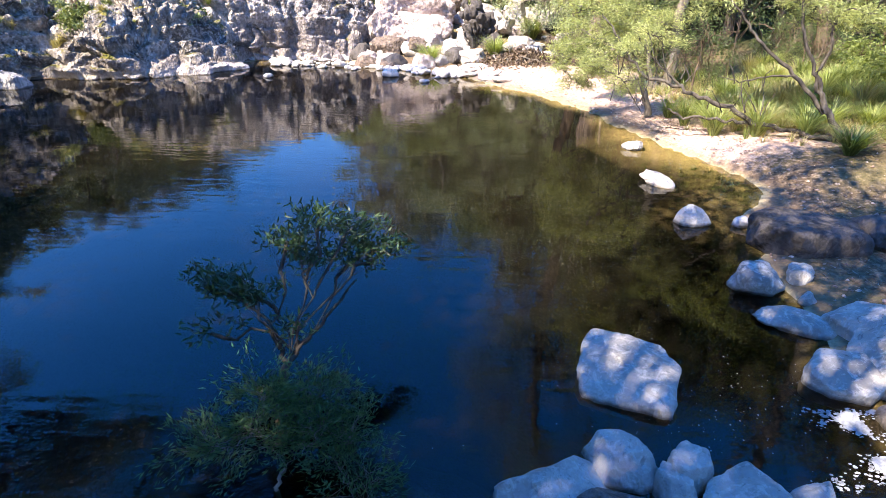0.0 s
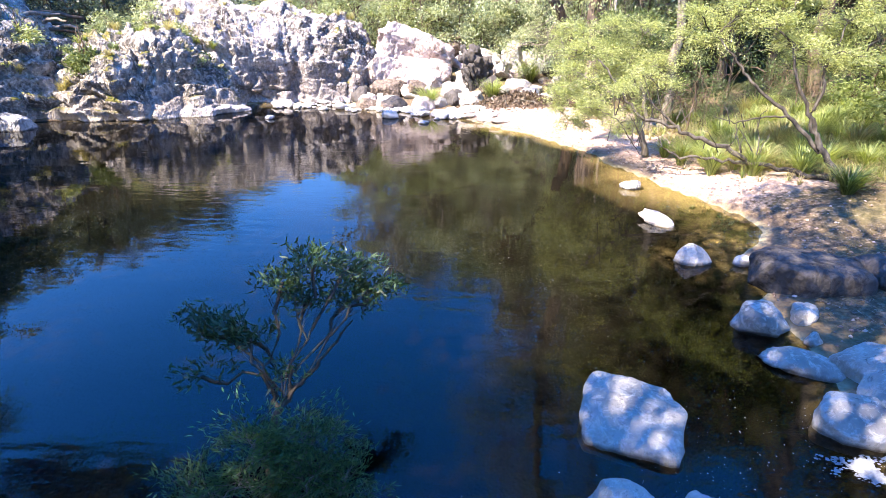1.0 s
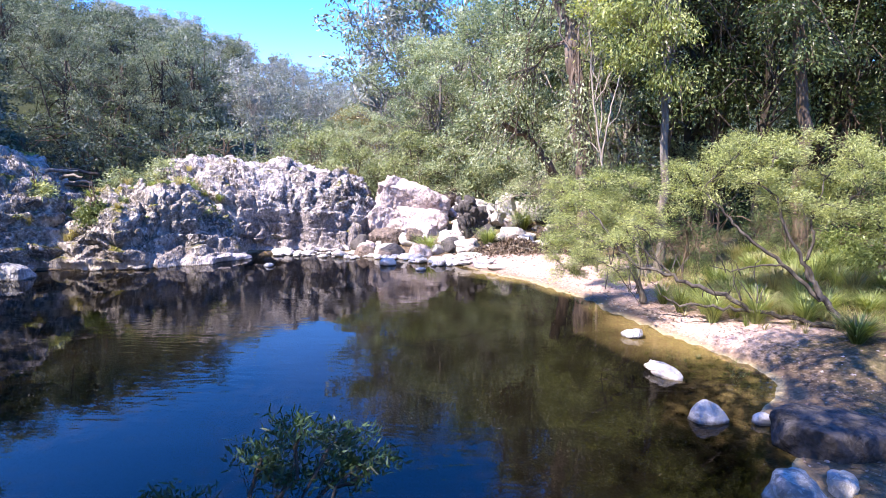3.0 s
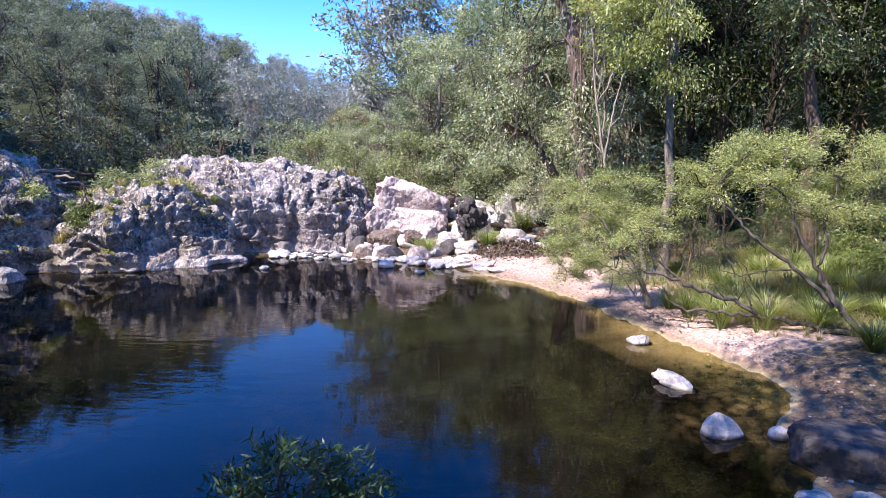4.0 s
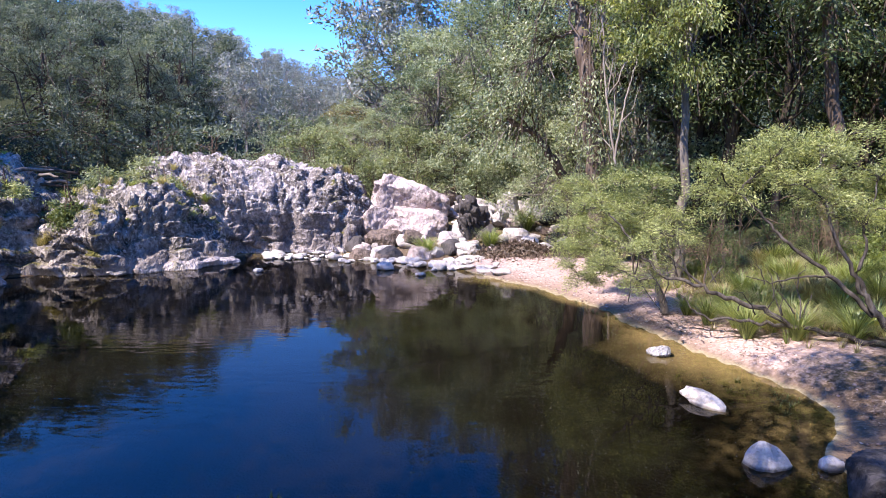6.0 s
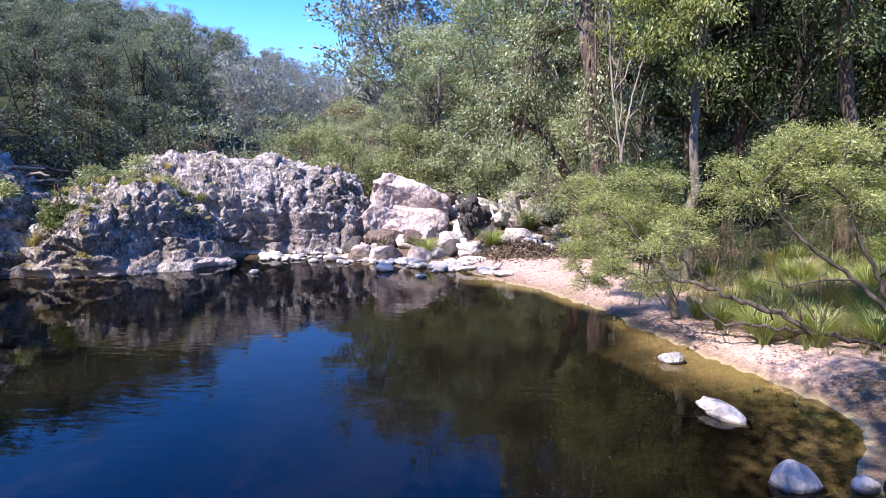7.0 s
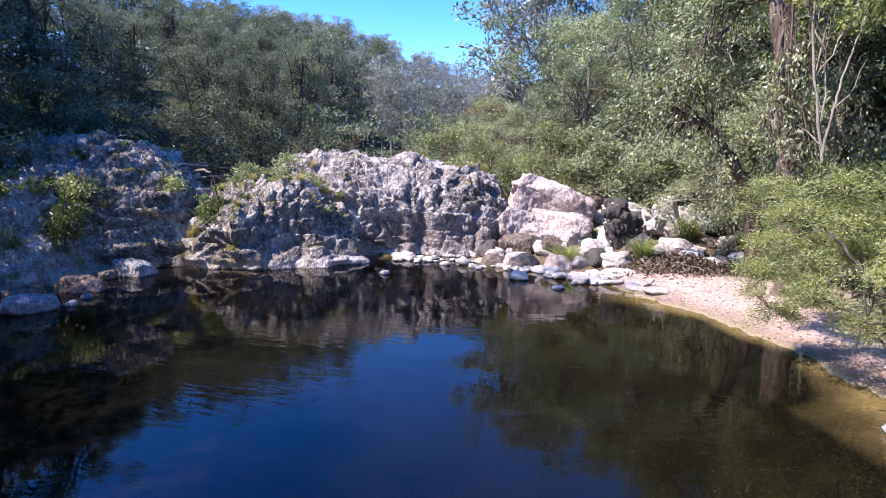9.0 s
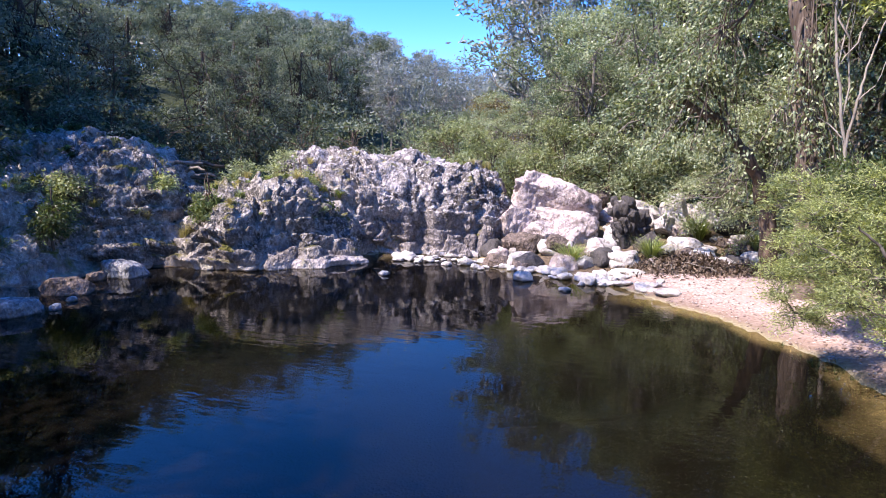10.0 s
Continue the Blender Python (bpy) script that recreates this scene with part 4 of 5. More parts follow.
for k in range(40):
    x, y = rng.uniform(10.0, 26), rng.uniform(16, 32)
    placed(UNDER[0], x, y, rng.uniform(0.9, 1.6) if x > 13 else 0.6, rng.uniform(0, 360), group="undergrowth below the trees")
for x, y, s, k in ((-15.5, 23, 1.0, 1), (-14, 26.5, 1.1, 1), (-17.8, 22.5, 1.0, 1), (-20.5, 20.5, 1.1, 1), (-20, 17, 1.0, 0), (-12, 28, 1.2, 1), (-10, 31, 1.0, 2), (-7, 29.5, 0.75, 2), (-4.2, 28.4, 0.7, 2), (-1.5, 27.6, 0.7, 0),
                   (0.8, 27.4, 0.7, 2), (-22, 24, 1.3, 1), (-18, 27, 1.2, 1), (-16, 31, 1.3, 1), (-9, 27.6, 0.6, 2), (3.6, 25.4, 0.6, 2), (6.2, 18.5, 0.8, 0), (7.6, 16.4, 0.8, 0), (5.6, 21.5, 0.7, 2), (6.1, 14.9, 0.6, 0), (5.0, 17.0, 0.6, 0),
                   (-19.5, 13.5, 1.1, 1), (-18.5, 10.5, 1.0, 1), (-14.5, 6, 0.9, 1), (-13, 2, 0.9, 1), (-9.5, 45, 1.6, 2), (-12, 50, 1.7, 2), (-7, 42, 1.5, 2), (-14.5, 47, 1.6, 1), (-10.5, 38, 1.4, 2), (-13, 56, 2, 2), (-17, 60, 2, 1)):
    placed(UNDER[k], x, y, s, 37 * x + 11 * y, group="undergrowth on the banks")
br = np.random.default_rng(260)
for k in range(9):
    x, y = br.uniform(6.5, 12.5), br.uniform(15.4, 17.6)
    placed(UNDER[0], x, y, br.uniform(0.3, 0.5), br.uniform(0, 360), group="undergrowth behind the bottlebrush")
for k, (x, y, sc) in enumerate(((9.3, 12.9, 0.8), (10.2, 12.2, 0.9), (9.7, 11.0, 0.7), (8.7, 10.9, 0.75))):
    plant("bank_bush", (x, y, ground_z(x, y)), [(0, 0, -0.1), (0.1, 0, 0.5 * sc), (0.0, 0.1, 1.1 * sc), (0.1, 0, 1.6 * sc)], 0.03,
          [((-0.6 * sc, 0, 1.1 * sc), (0.5, 0.45, 0.35), 22), ((0.4 * sc, 0.1, 1.5 * sc), (0.5, 0.45, 0.35), 22), ((0.1, -0.4 * sc, 0.7 * sc), (0.6, 0.4, 0.3), 22), ((-0.1, 0, 1.9 * sc), (0.45, 0.4, 0.3), 18)],
          (18, 0.1, 0.085, 0.034, 0.2, L_GRASS), B_BROWN, "bright green leafy bush on the bank", "shrub", "bushes on the bank", seed=261 + k, twig=0.006)
# unseen trees round and behind the camera, added to shade near shore and hillside
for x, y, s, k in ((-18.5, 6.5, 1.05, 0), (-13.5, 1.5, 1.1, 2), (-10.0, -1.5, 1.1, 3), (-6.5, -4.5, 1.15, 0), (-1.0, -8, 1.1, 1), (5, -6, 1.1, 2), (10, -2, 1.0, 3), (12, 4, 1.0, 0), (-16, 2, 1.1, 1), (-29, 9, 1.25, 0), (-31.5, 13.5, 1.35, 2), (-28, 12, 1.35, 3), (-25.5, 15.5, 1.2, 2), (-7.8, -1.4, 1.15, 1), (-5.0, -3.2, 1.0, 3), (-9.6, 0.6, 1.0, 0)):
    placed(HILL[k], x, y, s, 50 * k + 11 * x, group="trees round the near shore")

# trees out of view on the left; the first is added to shade the bank
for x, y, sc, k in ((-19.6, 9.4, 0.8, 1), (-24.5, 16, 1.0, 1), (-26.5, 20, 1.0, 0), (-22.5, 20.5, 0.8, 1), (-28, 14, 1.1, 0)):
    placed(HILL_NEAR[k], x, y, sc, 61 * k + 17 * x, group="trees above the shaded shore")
for k in range(14):
    placed(UNDER[1], rng.uniform(-27, -18.5), rng.uniform(11, 25), rng.uniform(0.8, 1.2), rng.uniform(0, 360), group="undergrowth on the banks")
plant("overhanging_tree", (-16.2, 9.6, 0.6), [(0, 0, -0.4), (0.5, 0.2, 3.0), (1.6, 0.6, 6.0), (3.0, 1.2, 8.4)], 0.24,
      [((5.6, 2.0, 8.8), (1.5, 1.4, 0.8), 42), ((4.2, 0.6, 9.6), (1.5, 1.4, 0.9), 42), ((3.6, 3.2, 9.2), (1.5, 1.4, 0.9), 42), ((2.0, 1.4, 9.8), (1.5, 1.4, 0.9), 42), ((6.0, 0.2, 8.4), (1.2, 1.1, 0.7), 30), ((1.4, 3.6, 8.0), (1.3, 1.2, 0.8), 34), ((5.2, 4.0, 10.5), (1.5, 1.4, 1.0), 40), ((6.2, 3.0, 12.5), (1.6, 1.5, 1.1), 40), ((4.6, 2.2, 13.5), (1.6, 1.5, 1.1), 40), ((6.8, 4.6, 11.8), (1.5, 1.4, 1.0), 40), ((3.2, 3.6, 12.0), (1.6, 1.5, 1.1), 40), ((7.4, 1.6, 14.0), (1.6, 1.5, 1.1), 40)],
      (14, 0.24, 0.15, 0.06, 0.5, L_HILL), B_DARK, "dark tree overhanging the shaded side of the pool", "tree", seed=214, limb_from=0.6, twig=0.012)

# bottlebrush leaning over the beach, with bare crooked limbs
BRUSH = (32, 0.085, 0.062, 0.0125, 0.0, L_BRUSH)


def clumps(seed, areas):
    """Many small lobes spread through larger ones: (centre, half extents, lobes, twigs each)."""
    r = np.random.default_rng(seed)
    out = []
    for c, ext, count, twigs in areas:
        for _ in range(count):
            u = r.normal(0, 1, 3)
            u *= r.uniform(0.5, 1.0) / np.linalg.norm(u)
            s = r.uniform(0.2, 0.34)
            out.append((np.array(c) + u * np.array(ext), (s * 1.2, s * 1.2, s * 0.75), twigs))
    return out


bt = np.random.default_rng(77)
bare = []
for _ in range(26):
    x = bt.uniform(-3.9, -1.2)
    a = np.array((x, 0.2 - 0.34 * x, 0.85 + 0.1 * bt.random() + (0.5 if bt.random() < 0.4 else 0)))
    b = a + np.array((bt.uniform(-0.5, 0.3), bt.uniform(-0.2, 0.3), bt.uniform(0.25, 0.9)))
    bare.append((bent(a, b, bt, 0.12, 4), 0.012, 0.003))
plant("bottlebrush_tree", (7.08, 10.0, 0.0), [(0.1, 0, 0.2), (-0.1, 0.1, 0.8), (-0.4, 0.28, 1.22), (-0.61, 0.33, 1.69)], 0.075,
      clumps(201, [((-2.2, 1.6, 3.3), (0.8, 0.7, 0.35), 9, 9), ((-1.4, 1.3, 3.6), (0.8, 0.7, 0.4), 10, 9), ((-0.5, 0.8, 3.6), (0.8, 0.7, 0.45), 11, 9), ((0.4, 0.5, 3.4), (0.8, 0.7, 0.45), 10, 9), ((-1.2, 0.7, 3.0), (0.8, 0.5, 0.4), 8, 9),
                   ((-2.4, 1.5, 2.75), (0.6, 0.6, 0.35), 6, 9), ((1.1, 0.8, 3.25), (0.8, 0.7, 0.5), 9, 9), ((-0.2, 1.6, 3.2), (0.9, 0.7, 0.5), 9, 9), ((-3.5, 1.5, 2.1), (0.6, 0.4, 0.35), 4, 8), ((-0.3, 0.5, 2.7), (0.7, 0.45, 0.4), 7, 9), ((0.9, 0.2, 2.5), (0.6, 0.5, 0.5), 6, 9)]),
      BRUSH, B_LICHEN, "sunlit bottlebrush tree with yellow-green leaves and bare leaning limbs", "tree", seed=201, limb_from=0.6, twig=0.007, near=True,
      limbs=[([(-0.1, 0.1, 0.8), (-0.4, 0.28, 1.22), (-0.61, 0.33, 1.69), (-0.99, 0.4, 2.35), (-1.2, 0.44, 2.9), (-1.56, 0.52, 3.3)], 0.045, 0.014),
             ([(-0.61, 0.33, 1.69), (-0.48, 0.3, 2.08), (-0.59, 0.32, 2.5), (-0.3, 0.5, 3.0)], 0.03, 0.01),
             ([(-0.3, 0.25, 1.0), (-0.85, 0.5, 1.6), (-1.36, 0.68, 2.02), (-1.7, 0.8, 2.35), (-2.0, 0.95, 2.75), (-2.3, 1.3, 3.1)], 0.042, 0.012),
             ([(-0.85, 0.5, 1.6), (-1.22, 0.6, 1.6), (-1.74, 0.7, 1.45), (-2.1, 0.8, 1.55)], 0.022, 0.006),
             ([(0.0, 0.1, 0.5), (-0.63, 0.5, 0.6), (-1.23, 0.85, 0.63), (-1.78, 1.15, 0.65), (-2.37, 1.5, 0.6), (-2.65, 1.6, 0.75)], 0.055, 0.016),
             ([(-1.15, 0.82, 0.63), (-1.55, 1.06, 0.87), (-2.13, 1.38, 1.03), (-2.49, 1.58, 1.22), (-3.13, 1.93, 1.32), (-3.53, 2.15, 1.8), (-3.84, 2.32, 2.24), (-4.05, 2.44, 2.5)], 0.055, 0.014),
             ([(-2.49, 1.58, 1.22), (-2.95, 1.84, 1.62), (-3.25, 2.0, 1.93), (-3.45, 2.11, 2.3)], 0.024, 0.008),
             ([(-3.13, 1.93, 1.32), (-3.5, 2.1, 1.2), (-3.9, 2.3, 1.42), (-4.3, 2.5, 1.5)], 0.022, 0.006),
             ([(-3.5, 2.1, 1.2), (-3.3, 2.0, 0.9), (-3.05, 1.85, 0.55)], 0.016, 0.006)] + bare)
plant("bottlebrush_shrub", (4.65, 13.5, 0.2), [(0, 0, 0.0), (-0.3, -0.1, 0.8), (-0.7, -0.2, 1.6), (-1.0, 0, 2.3)], 0.08,
      clumps(202, [((-1.5, -0.5, 2.2), (0.8, 0.6, 0.45), 10, 9), ((-1.95, -0.3, 1.75), (0.6, 0.6, 0.45), 8, 9), ((-1.7, 0.5, 2.65), (0.7, 0.6, 0.42), 8, 9), ((-0.85, -0.5, 2.75), (0.6, 0.6, 0.45), 9, 9), ((-0.5, -0.9, 1.95), (0.6, 0.5, 0.42), 8, 9),
                   ((-1.9, 0, 1.2), (0.55, 0.5, 0.4), 7, 9), ((-1.5, -0.9, 1.4), (0.7, 0.5, 0.45), 8, 9), ((-0.9, 0.1, 1.9), (0.6, 0.6, 0.45), 6, 9), ((-1.7, 0, 0.75), (0.45, 0.45, 0.35), 6, 8), ((-1.0, -1.2, 0.95), (0.6, 0.4, 0.35), 5, 8)]),
      BRUSH, B_GREY, "rounded yellow-green bottlebrush shrub at the beach edge", "shrub", seed=202, limb_from=0.3, twig=0.007, near=True)
plant("bottlebrush_shrub", (5.3, 15.6, 0.3), [(0, 0, 0.0), (-0.2, -0.1, 0.8), (-0.5, -0.2, 1.6), (-0.8, 0, 2.3)], 0.07,
      clumps(203, [((-1.2, 0.2, 2.7), (0.6, 0.6, 0.4), 8, 8), ((-0.6, -0.2, 2.4), (0.6, 0.6, 0.4), 8, 8), ((-1.5, 0, 2.0), (0.6, 0.6, 0.45), 8, 8), ((-0.2, 0, 2.8), (0.6, 0.6, 0.4), 7, 8), ((-1.6, -0.2, 1.3), (0.6, 0.5, 0.45), 7, 8)]),
      (14, 0.10, 0.11, 0.025, 0.0, L_FOREST), B_GREY, "olive-green shrub behind the bottlebrush", "shrub", seed=203, limb_from=0.3, twig=0.007, near=True)

# shrubs in the foreground water's edge
FORE = (12, 0.05, 0.08, 0.02, -0.2, L_FORE)
plant("water_gum_shrub", (-1.05, 2.85, 0.0), [(0, 0, -0.1), (0.0, 0.15, 0.2), (-0.05, 0.45, 0.38), (0.05, 0.7, 0.48)], 0.05,
      [((-0.2, 1.3, 1.1), (0.26, 0.25, 0.16), 13), ((0.1, 1.38, 1.3), (0.22, 0.22, 0.12), 13), ((0.36, 1.6, 1.12), (0.26, 0.25, 0.14), 13), ((0.6, 1.52, 0.9), (0.26, 0.25, 0.14), 12), ((0.4, 1.5, 0.9), (0.28, 0.22, 0.14), 11), ((0.05, 1.25, 1.0), (0.24, 0.2, 0.14), 10),
       ((-0.85, 1.0, 0.8), (0.24, 0.22, 0.14), 11), ((-0.55, 0.95, 0.82), (0.26, 0.22, 0.14), 13), ((-0.3, 0.9, 0.74), (0.24, 0.2, 0.14), 10), ((-0.75, 0.75, 0.5), (0.3, 0.2, 0.12), 4), ((0.0, 0.8, 0.6), (0.15, 0.15, 0.1), 4)],
      FORE, B_DARK, "small water gum shrub with dark glossy leaves over the pool", "shrub", seed=211, limb_from=0.75, twig=0.003, along=0.42, limb_size=0.13,
      limbs=[([(-0.0, 0.6, 0.42), (0.1, 0.8, 0.5), (0.22, 1.0, 0.58), (0.4, 1.3, 0.75)], 0.026, 0.008), ([(-0.03, 0.5, 0.38), (-0.18, 0.7, 0.48), (-0.3, 0.8, 0.6)], 0.022, 0.01)])
plant("bottlebrush_shrub", (-0.9, 2.3, 0.0), [(0, 0, -0.3), (0.0, 0.1, -0.1), (-0.05, 0.2, 0.02), (0.0, 0.3, 0.1)], 0.03,
      clumps(212, [((-0.15, 0.6, 0.42), (0.22, 0.18, 0.12), 8, 7), ((0.2, 0.65, 0.45), (0.2, 0.18, 0.12), 7, 7), ((0.05, 0.5, 0.3), (0.25, 0.18, 0.12), 7, 7), ((0.45, 0.5, 0.26), (0.2, 0.15, 0.1), 6, 7), ((-0.6, 0.42, 0.16), (0.22, 0.16, 0.1), 5, 7),
                   ((-0.3, 0.42, 0.2), (0.2, 0.16, 0.12), 6, 7), ((0.3, 0.35, 0.2), (0.2, 0.16, 0.12), 6, 7), ((0.6, 0.2, 0.02), (0.2, 0.15, 0.1), 5, 7)]),
      (12, 0.04, 0.055, 0.011, -0.2, L_FEATHER), B_GREY, "feathery green bottlebrush shrub with thin grey stems", "shrub", seed=212, limb_from=0.3, twig=0.0022, along=0.6, near=True)

# unseen tall tree leaning over the near shore, added so its crown dapples the rocks
plant("leaning_tree", (-5.7, -5.9, 1.2), [(0, 0, -0.4), (0.3, 0.6, 3.5), (1.2, 2.2, 7.0), (2.4, 4.0, 10.0)], 0.3,
      [((3.6, 5.6, 9.6), (1.7, 1.6, 0.9), 46), ((5.6, 7.2, 9.2), (1.7, 1.6, 0.9), 44), ((3.0, 8.0, 10.4), (1.6, 1.5, 0.9), 40), ((1.4, 5.6, 10.6), (1.6, 1.5, 1.0), 40), ((5.4, 4.6, 9.6), (1.7, 1.5, 0.9), 40), ((4.6, 9.4, 10.2), (1.4, 1.3, 0.8), 30), ((0.4, 3.4, 10.0), (1.7, 1.5, 1.0), 40), ((7.0, 5.6, 9.4), (1.5, 1.4, 0.8), 36), ((6.8, 10.4, 9.2), (1.2, 1.1, 0.6), 16), ((7.8, 8.8, 9.0), (1.3, 1.2, 0.6), 18)],
      (17, 0.3, 0.2, 0.085, 0.4, L_HILL), B_GREY, "tall unseen eucalypt added leaning over the near shore to shade it", "tree", seed=213, limb_from=0.6, twig=0.015)

# trees standing out of the forest edge
plant("paperbark_tree", (4.3, 18.2, 0.2), [(0, 0, -0.2), (-0.1, 0, 3.0), (-0.55, -0.1, 5.5), (-0.9, 0, 8.0), (-1.0, -0.3, 12.0), (-0.6, -0.8, 15.5)], 0.34,
      [((-0.6, -0.4, 10.5), (1.6, 1.4, 1.2), 46), ((0.9, 0.6, 11.5), (1.6, 1.4, 1.2), 46), ((-2.2, 0.4, 9.3), (1.4, 1.3, 1.1), 46), ((1.6, 0.8, 8.6), (1.4, 1.3, 1.1), 40), ((-1.8, 0.8, 6.9), (1.3, 1.2, 1.0), 46), ((-2.4, 1.2, 5.0), (1.3, 1.2, 1.0), 46), ((-2.6, 0.9, 3.5), (1.2, 1.0, 0.7), 34), ((-0.6, -0.5, 4.6), (0.6, 0.5, 0.5), 18), ((-0.2, -0.4, 7.6), (0.8, 0.7, 0.6), 24), ((-1.6, -0.4, 8.4), (0.9, 0.8, 0.7), 26), ((0.6, -0.3, 6.3), (0.7, 0.6, 0.6), 22), ((-0.5, -0.7, 3.6), (0.5, 0.4, 0.5), 16), ((0.3, -0.6, 2.6), (0.5, 0.4, 0.5), 16), ((-2.4, -1.2, 12.6), (1.8, 1.6, 1.2), 44), ((-0.4, -2.0, 14.2), (1.8, 1.6, 1.2), 44), ((1.6, -2.4, 13.4), (1.8, 1.6, 1.2), 44), ((-1.4, -1.0, 16.0), (1.8, 1.6, 1.2), 40), ((-3.2, -0.4, 10.6), (1.6, 1.4, 1.1), 40), ((0.8, -0.6, 17.0), (1.8, 1.6, 1.2), 40)],
      (17, 0.22, 0.11, 0.05, 0.3, L_MID), B_PAPER, "big leaning paperbark with peeling pale brown trunk", "tree", seed=221, limb_from=0.4, twig=0.012, sides=12, limb_size=0.22)
plant("sapling_tree", (4.32, 17.0, 0.3), [(0, 0, -0.2), (0.1, 0, 1.6), (0.02, 0, 3.4), (-0.28, 0, 5.0), (-0.5, 0.1, 7.6)], 0.05,
      [((-0.6, 0, 7.6), (0.7, 0.6, 0.5), 20), ((-0.3, 0.3, 6.6), (0.6, 0.6, 0.4), 14), ((0.6, 0.1, 6.1), (0.5, 0.5, 0.4), 12)], (9, 0.14, 0.13, 0.05, 0.5, L_YELLOW), B_PALE,
      "pale forked sapling with sparse yellow-green leaves", "tree", seed=46, twig=0.008,
      limbs=[([(0.02, 0, 3.3), (0.14, 0, 4.3), (0.3, 0.05, 5.1), (0.55, 0.1, 6.1)], 0.034, 0.014), ([(0.14, 0, 4.3), (0.4, -0.1, 4.6), (0.6, -0.1, 5.3)], 0.02, 0.006), ([(0.02, 0, 3.5), (-0.3, 0.1, 3.9), (-0.5, 0.1, 4.0)], 0.018, 0.006)])
plant("leaning_trunk_tree", (4.1, 20.3, 0.5), [(0.1, 0, -0.3), (-0.2, 0, 1.6), (-0.75, -0.2, 2.9), (-1.35, -0.3, 3.75), (-2.5, -0.4, 4.5)], 0.24,
      [((-2.9, -0.3, 5.0), (1.0, 0.9, 0.7), 34), ((-2.0, -0.6, 4.9), (0.9, 0.8, 0.6), 30), ((-1.3, 0.2, 5.2), (1.0, 0.9, 0.7), 30), ((-3.6, 0.0, 4.2), (0.9, 0.8, 0.6), 28)],
      (16, 0.18, 0.12, 0.055, 0.3, L_MID), B_BROWN, "thick brown trunk leaning out under leafy boughs", "tree", seed=47, limb_from=0.6, twig=0.01, sides=10, limb_size=0.3)
tw = np.random.default_rng(48)
plant("dead_bough", (5.2, 14.7, 6.3), [(0.35, 0.3, -1.2), (0.15, 0.1, -0.5), (0, 0, 0), (-0.15, 0, 0.4)], 0.03,
      [((-0.2, 0, 0.6), (0.3, 0.2, 0.2), 3)], (2, 0.05, 0.1, 0.03, 0.5, L_YELLOW), B_PALE, "bare pale twigs fanning out of the forest edge", "branch", seed=48, twig=0.004,
      limbs=[(bent((tw.uniform(-0.1, 0.1), 0, tw.uniform(-0.1, 0.3)), (tw.uniform(-0.8, 0.6), tw.uniform(-0.4, 0.1), tw.uniform(0.3, 1.1)), tw, 0.15, 5), 0.012, 0.003) for _ in range(18)])
plant("forest_tree", (5.75, 15.6, 0.3), [(0, 0, -0.2), (-0.05, 0, 2.5), (-0.15, 0, 5.5), (-0.1, 0.2, 9.5)], 0.15,
      [((-1.2, -0.8, 5.9), (0.75, 0.7, 0.5), 40), ((-0.5, -1.0, 6.3), (0.7, 0.7, 0.5), 36), ((-1.5, -0.6, 6.9), (0.7, 0.7, 0.6), 36), ((-0.3, -0.9, 5.2), (0.5, 0.5, 0.4), 24), ((0, 0, 9.0), (1.6, 1.5, 1.1), 60), ((-0.8, -0.5, 7.8), (1.0, 0.9, 0.7), 40)],
      (22, 0.16, 0.11, 0.038, 0.7, L_YELLOW), B_GREY, "tall forest tree with drooping yellow-green foliage", "tree", seed=231, limb_from=0.5, twig=0.01)
plant("forest_tree", (9.7, 16.0, 0.8), [(0, 0, -0.2), (-0.1, 0, 3.0), (-0.5, 0, 6.0), (-0.9, 0.2, 10)], 0.22,
      [((-1.2, -0.4, 6.4), (0.8, 0.8, 0.6), 34), ((0.2, -0.4, 9), (1.6, 1.5, 1.1), 50), ((-1.4, 0, 9.6), (1.4, 1.3, 1.1), 50), ((-0.6, -0.8, 5.3), (0.5, 0.5, 0.5), 18)],
      (18, 0.18, 0.125, 0.045, 0.5, L_FOREST), B_BROWN, "dark-barked forest tree lit from one side", "tree", seed=232, limb_from=0.5, twig=0.012)
plant("tall_forest_tree", (9.6, 12.4, 0.9), [(0, 0, -0.3), (-0.1, -0.1, 4.0), (-0.5, -0.4, 8.0), (-1.2, -0.9, 12.5)], 0.24,
      [((-2.8, -2.6, 11.0), (1.6, 1.5, 1.0), 40), ((-1.8, -0.8, 13.0), (1.7, 1.6, 1.1), 42), ((-0.4, -2.8, 12.0), (1.6, 1.5, 1.0), 40), ((-3.4, -0.4, 13.0), (1.6, 1.5, 1.1), 40), ((-1.4, -3.8, 10.6), (1.5, 1.4, 0.9), 36), ((-3.8, -2.4, 14.2), (1.6, 1.5, 1.0), 36), ((0.6, -1.0, 14.0), (1.7, 1.6, 1.1), 36), ((-4.6, 0.8, 12.0), (1.5, 1.4, 1.0), 36)],
      (22, 0.28, 0.12, 0.05, 0.5, L_FOREST), B_GREY, "tall straight forest tree above the bottlebrush", "tree", seed=233, limb_from=0.6, twig=0.0)
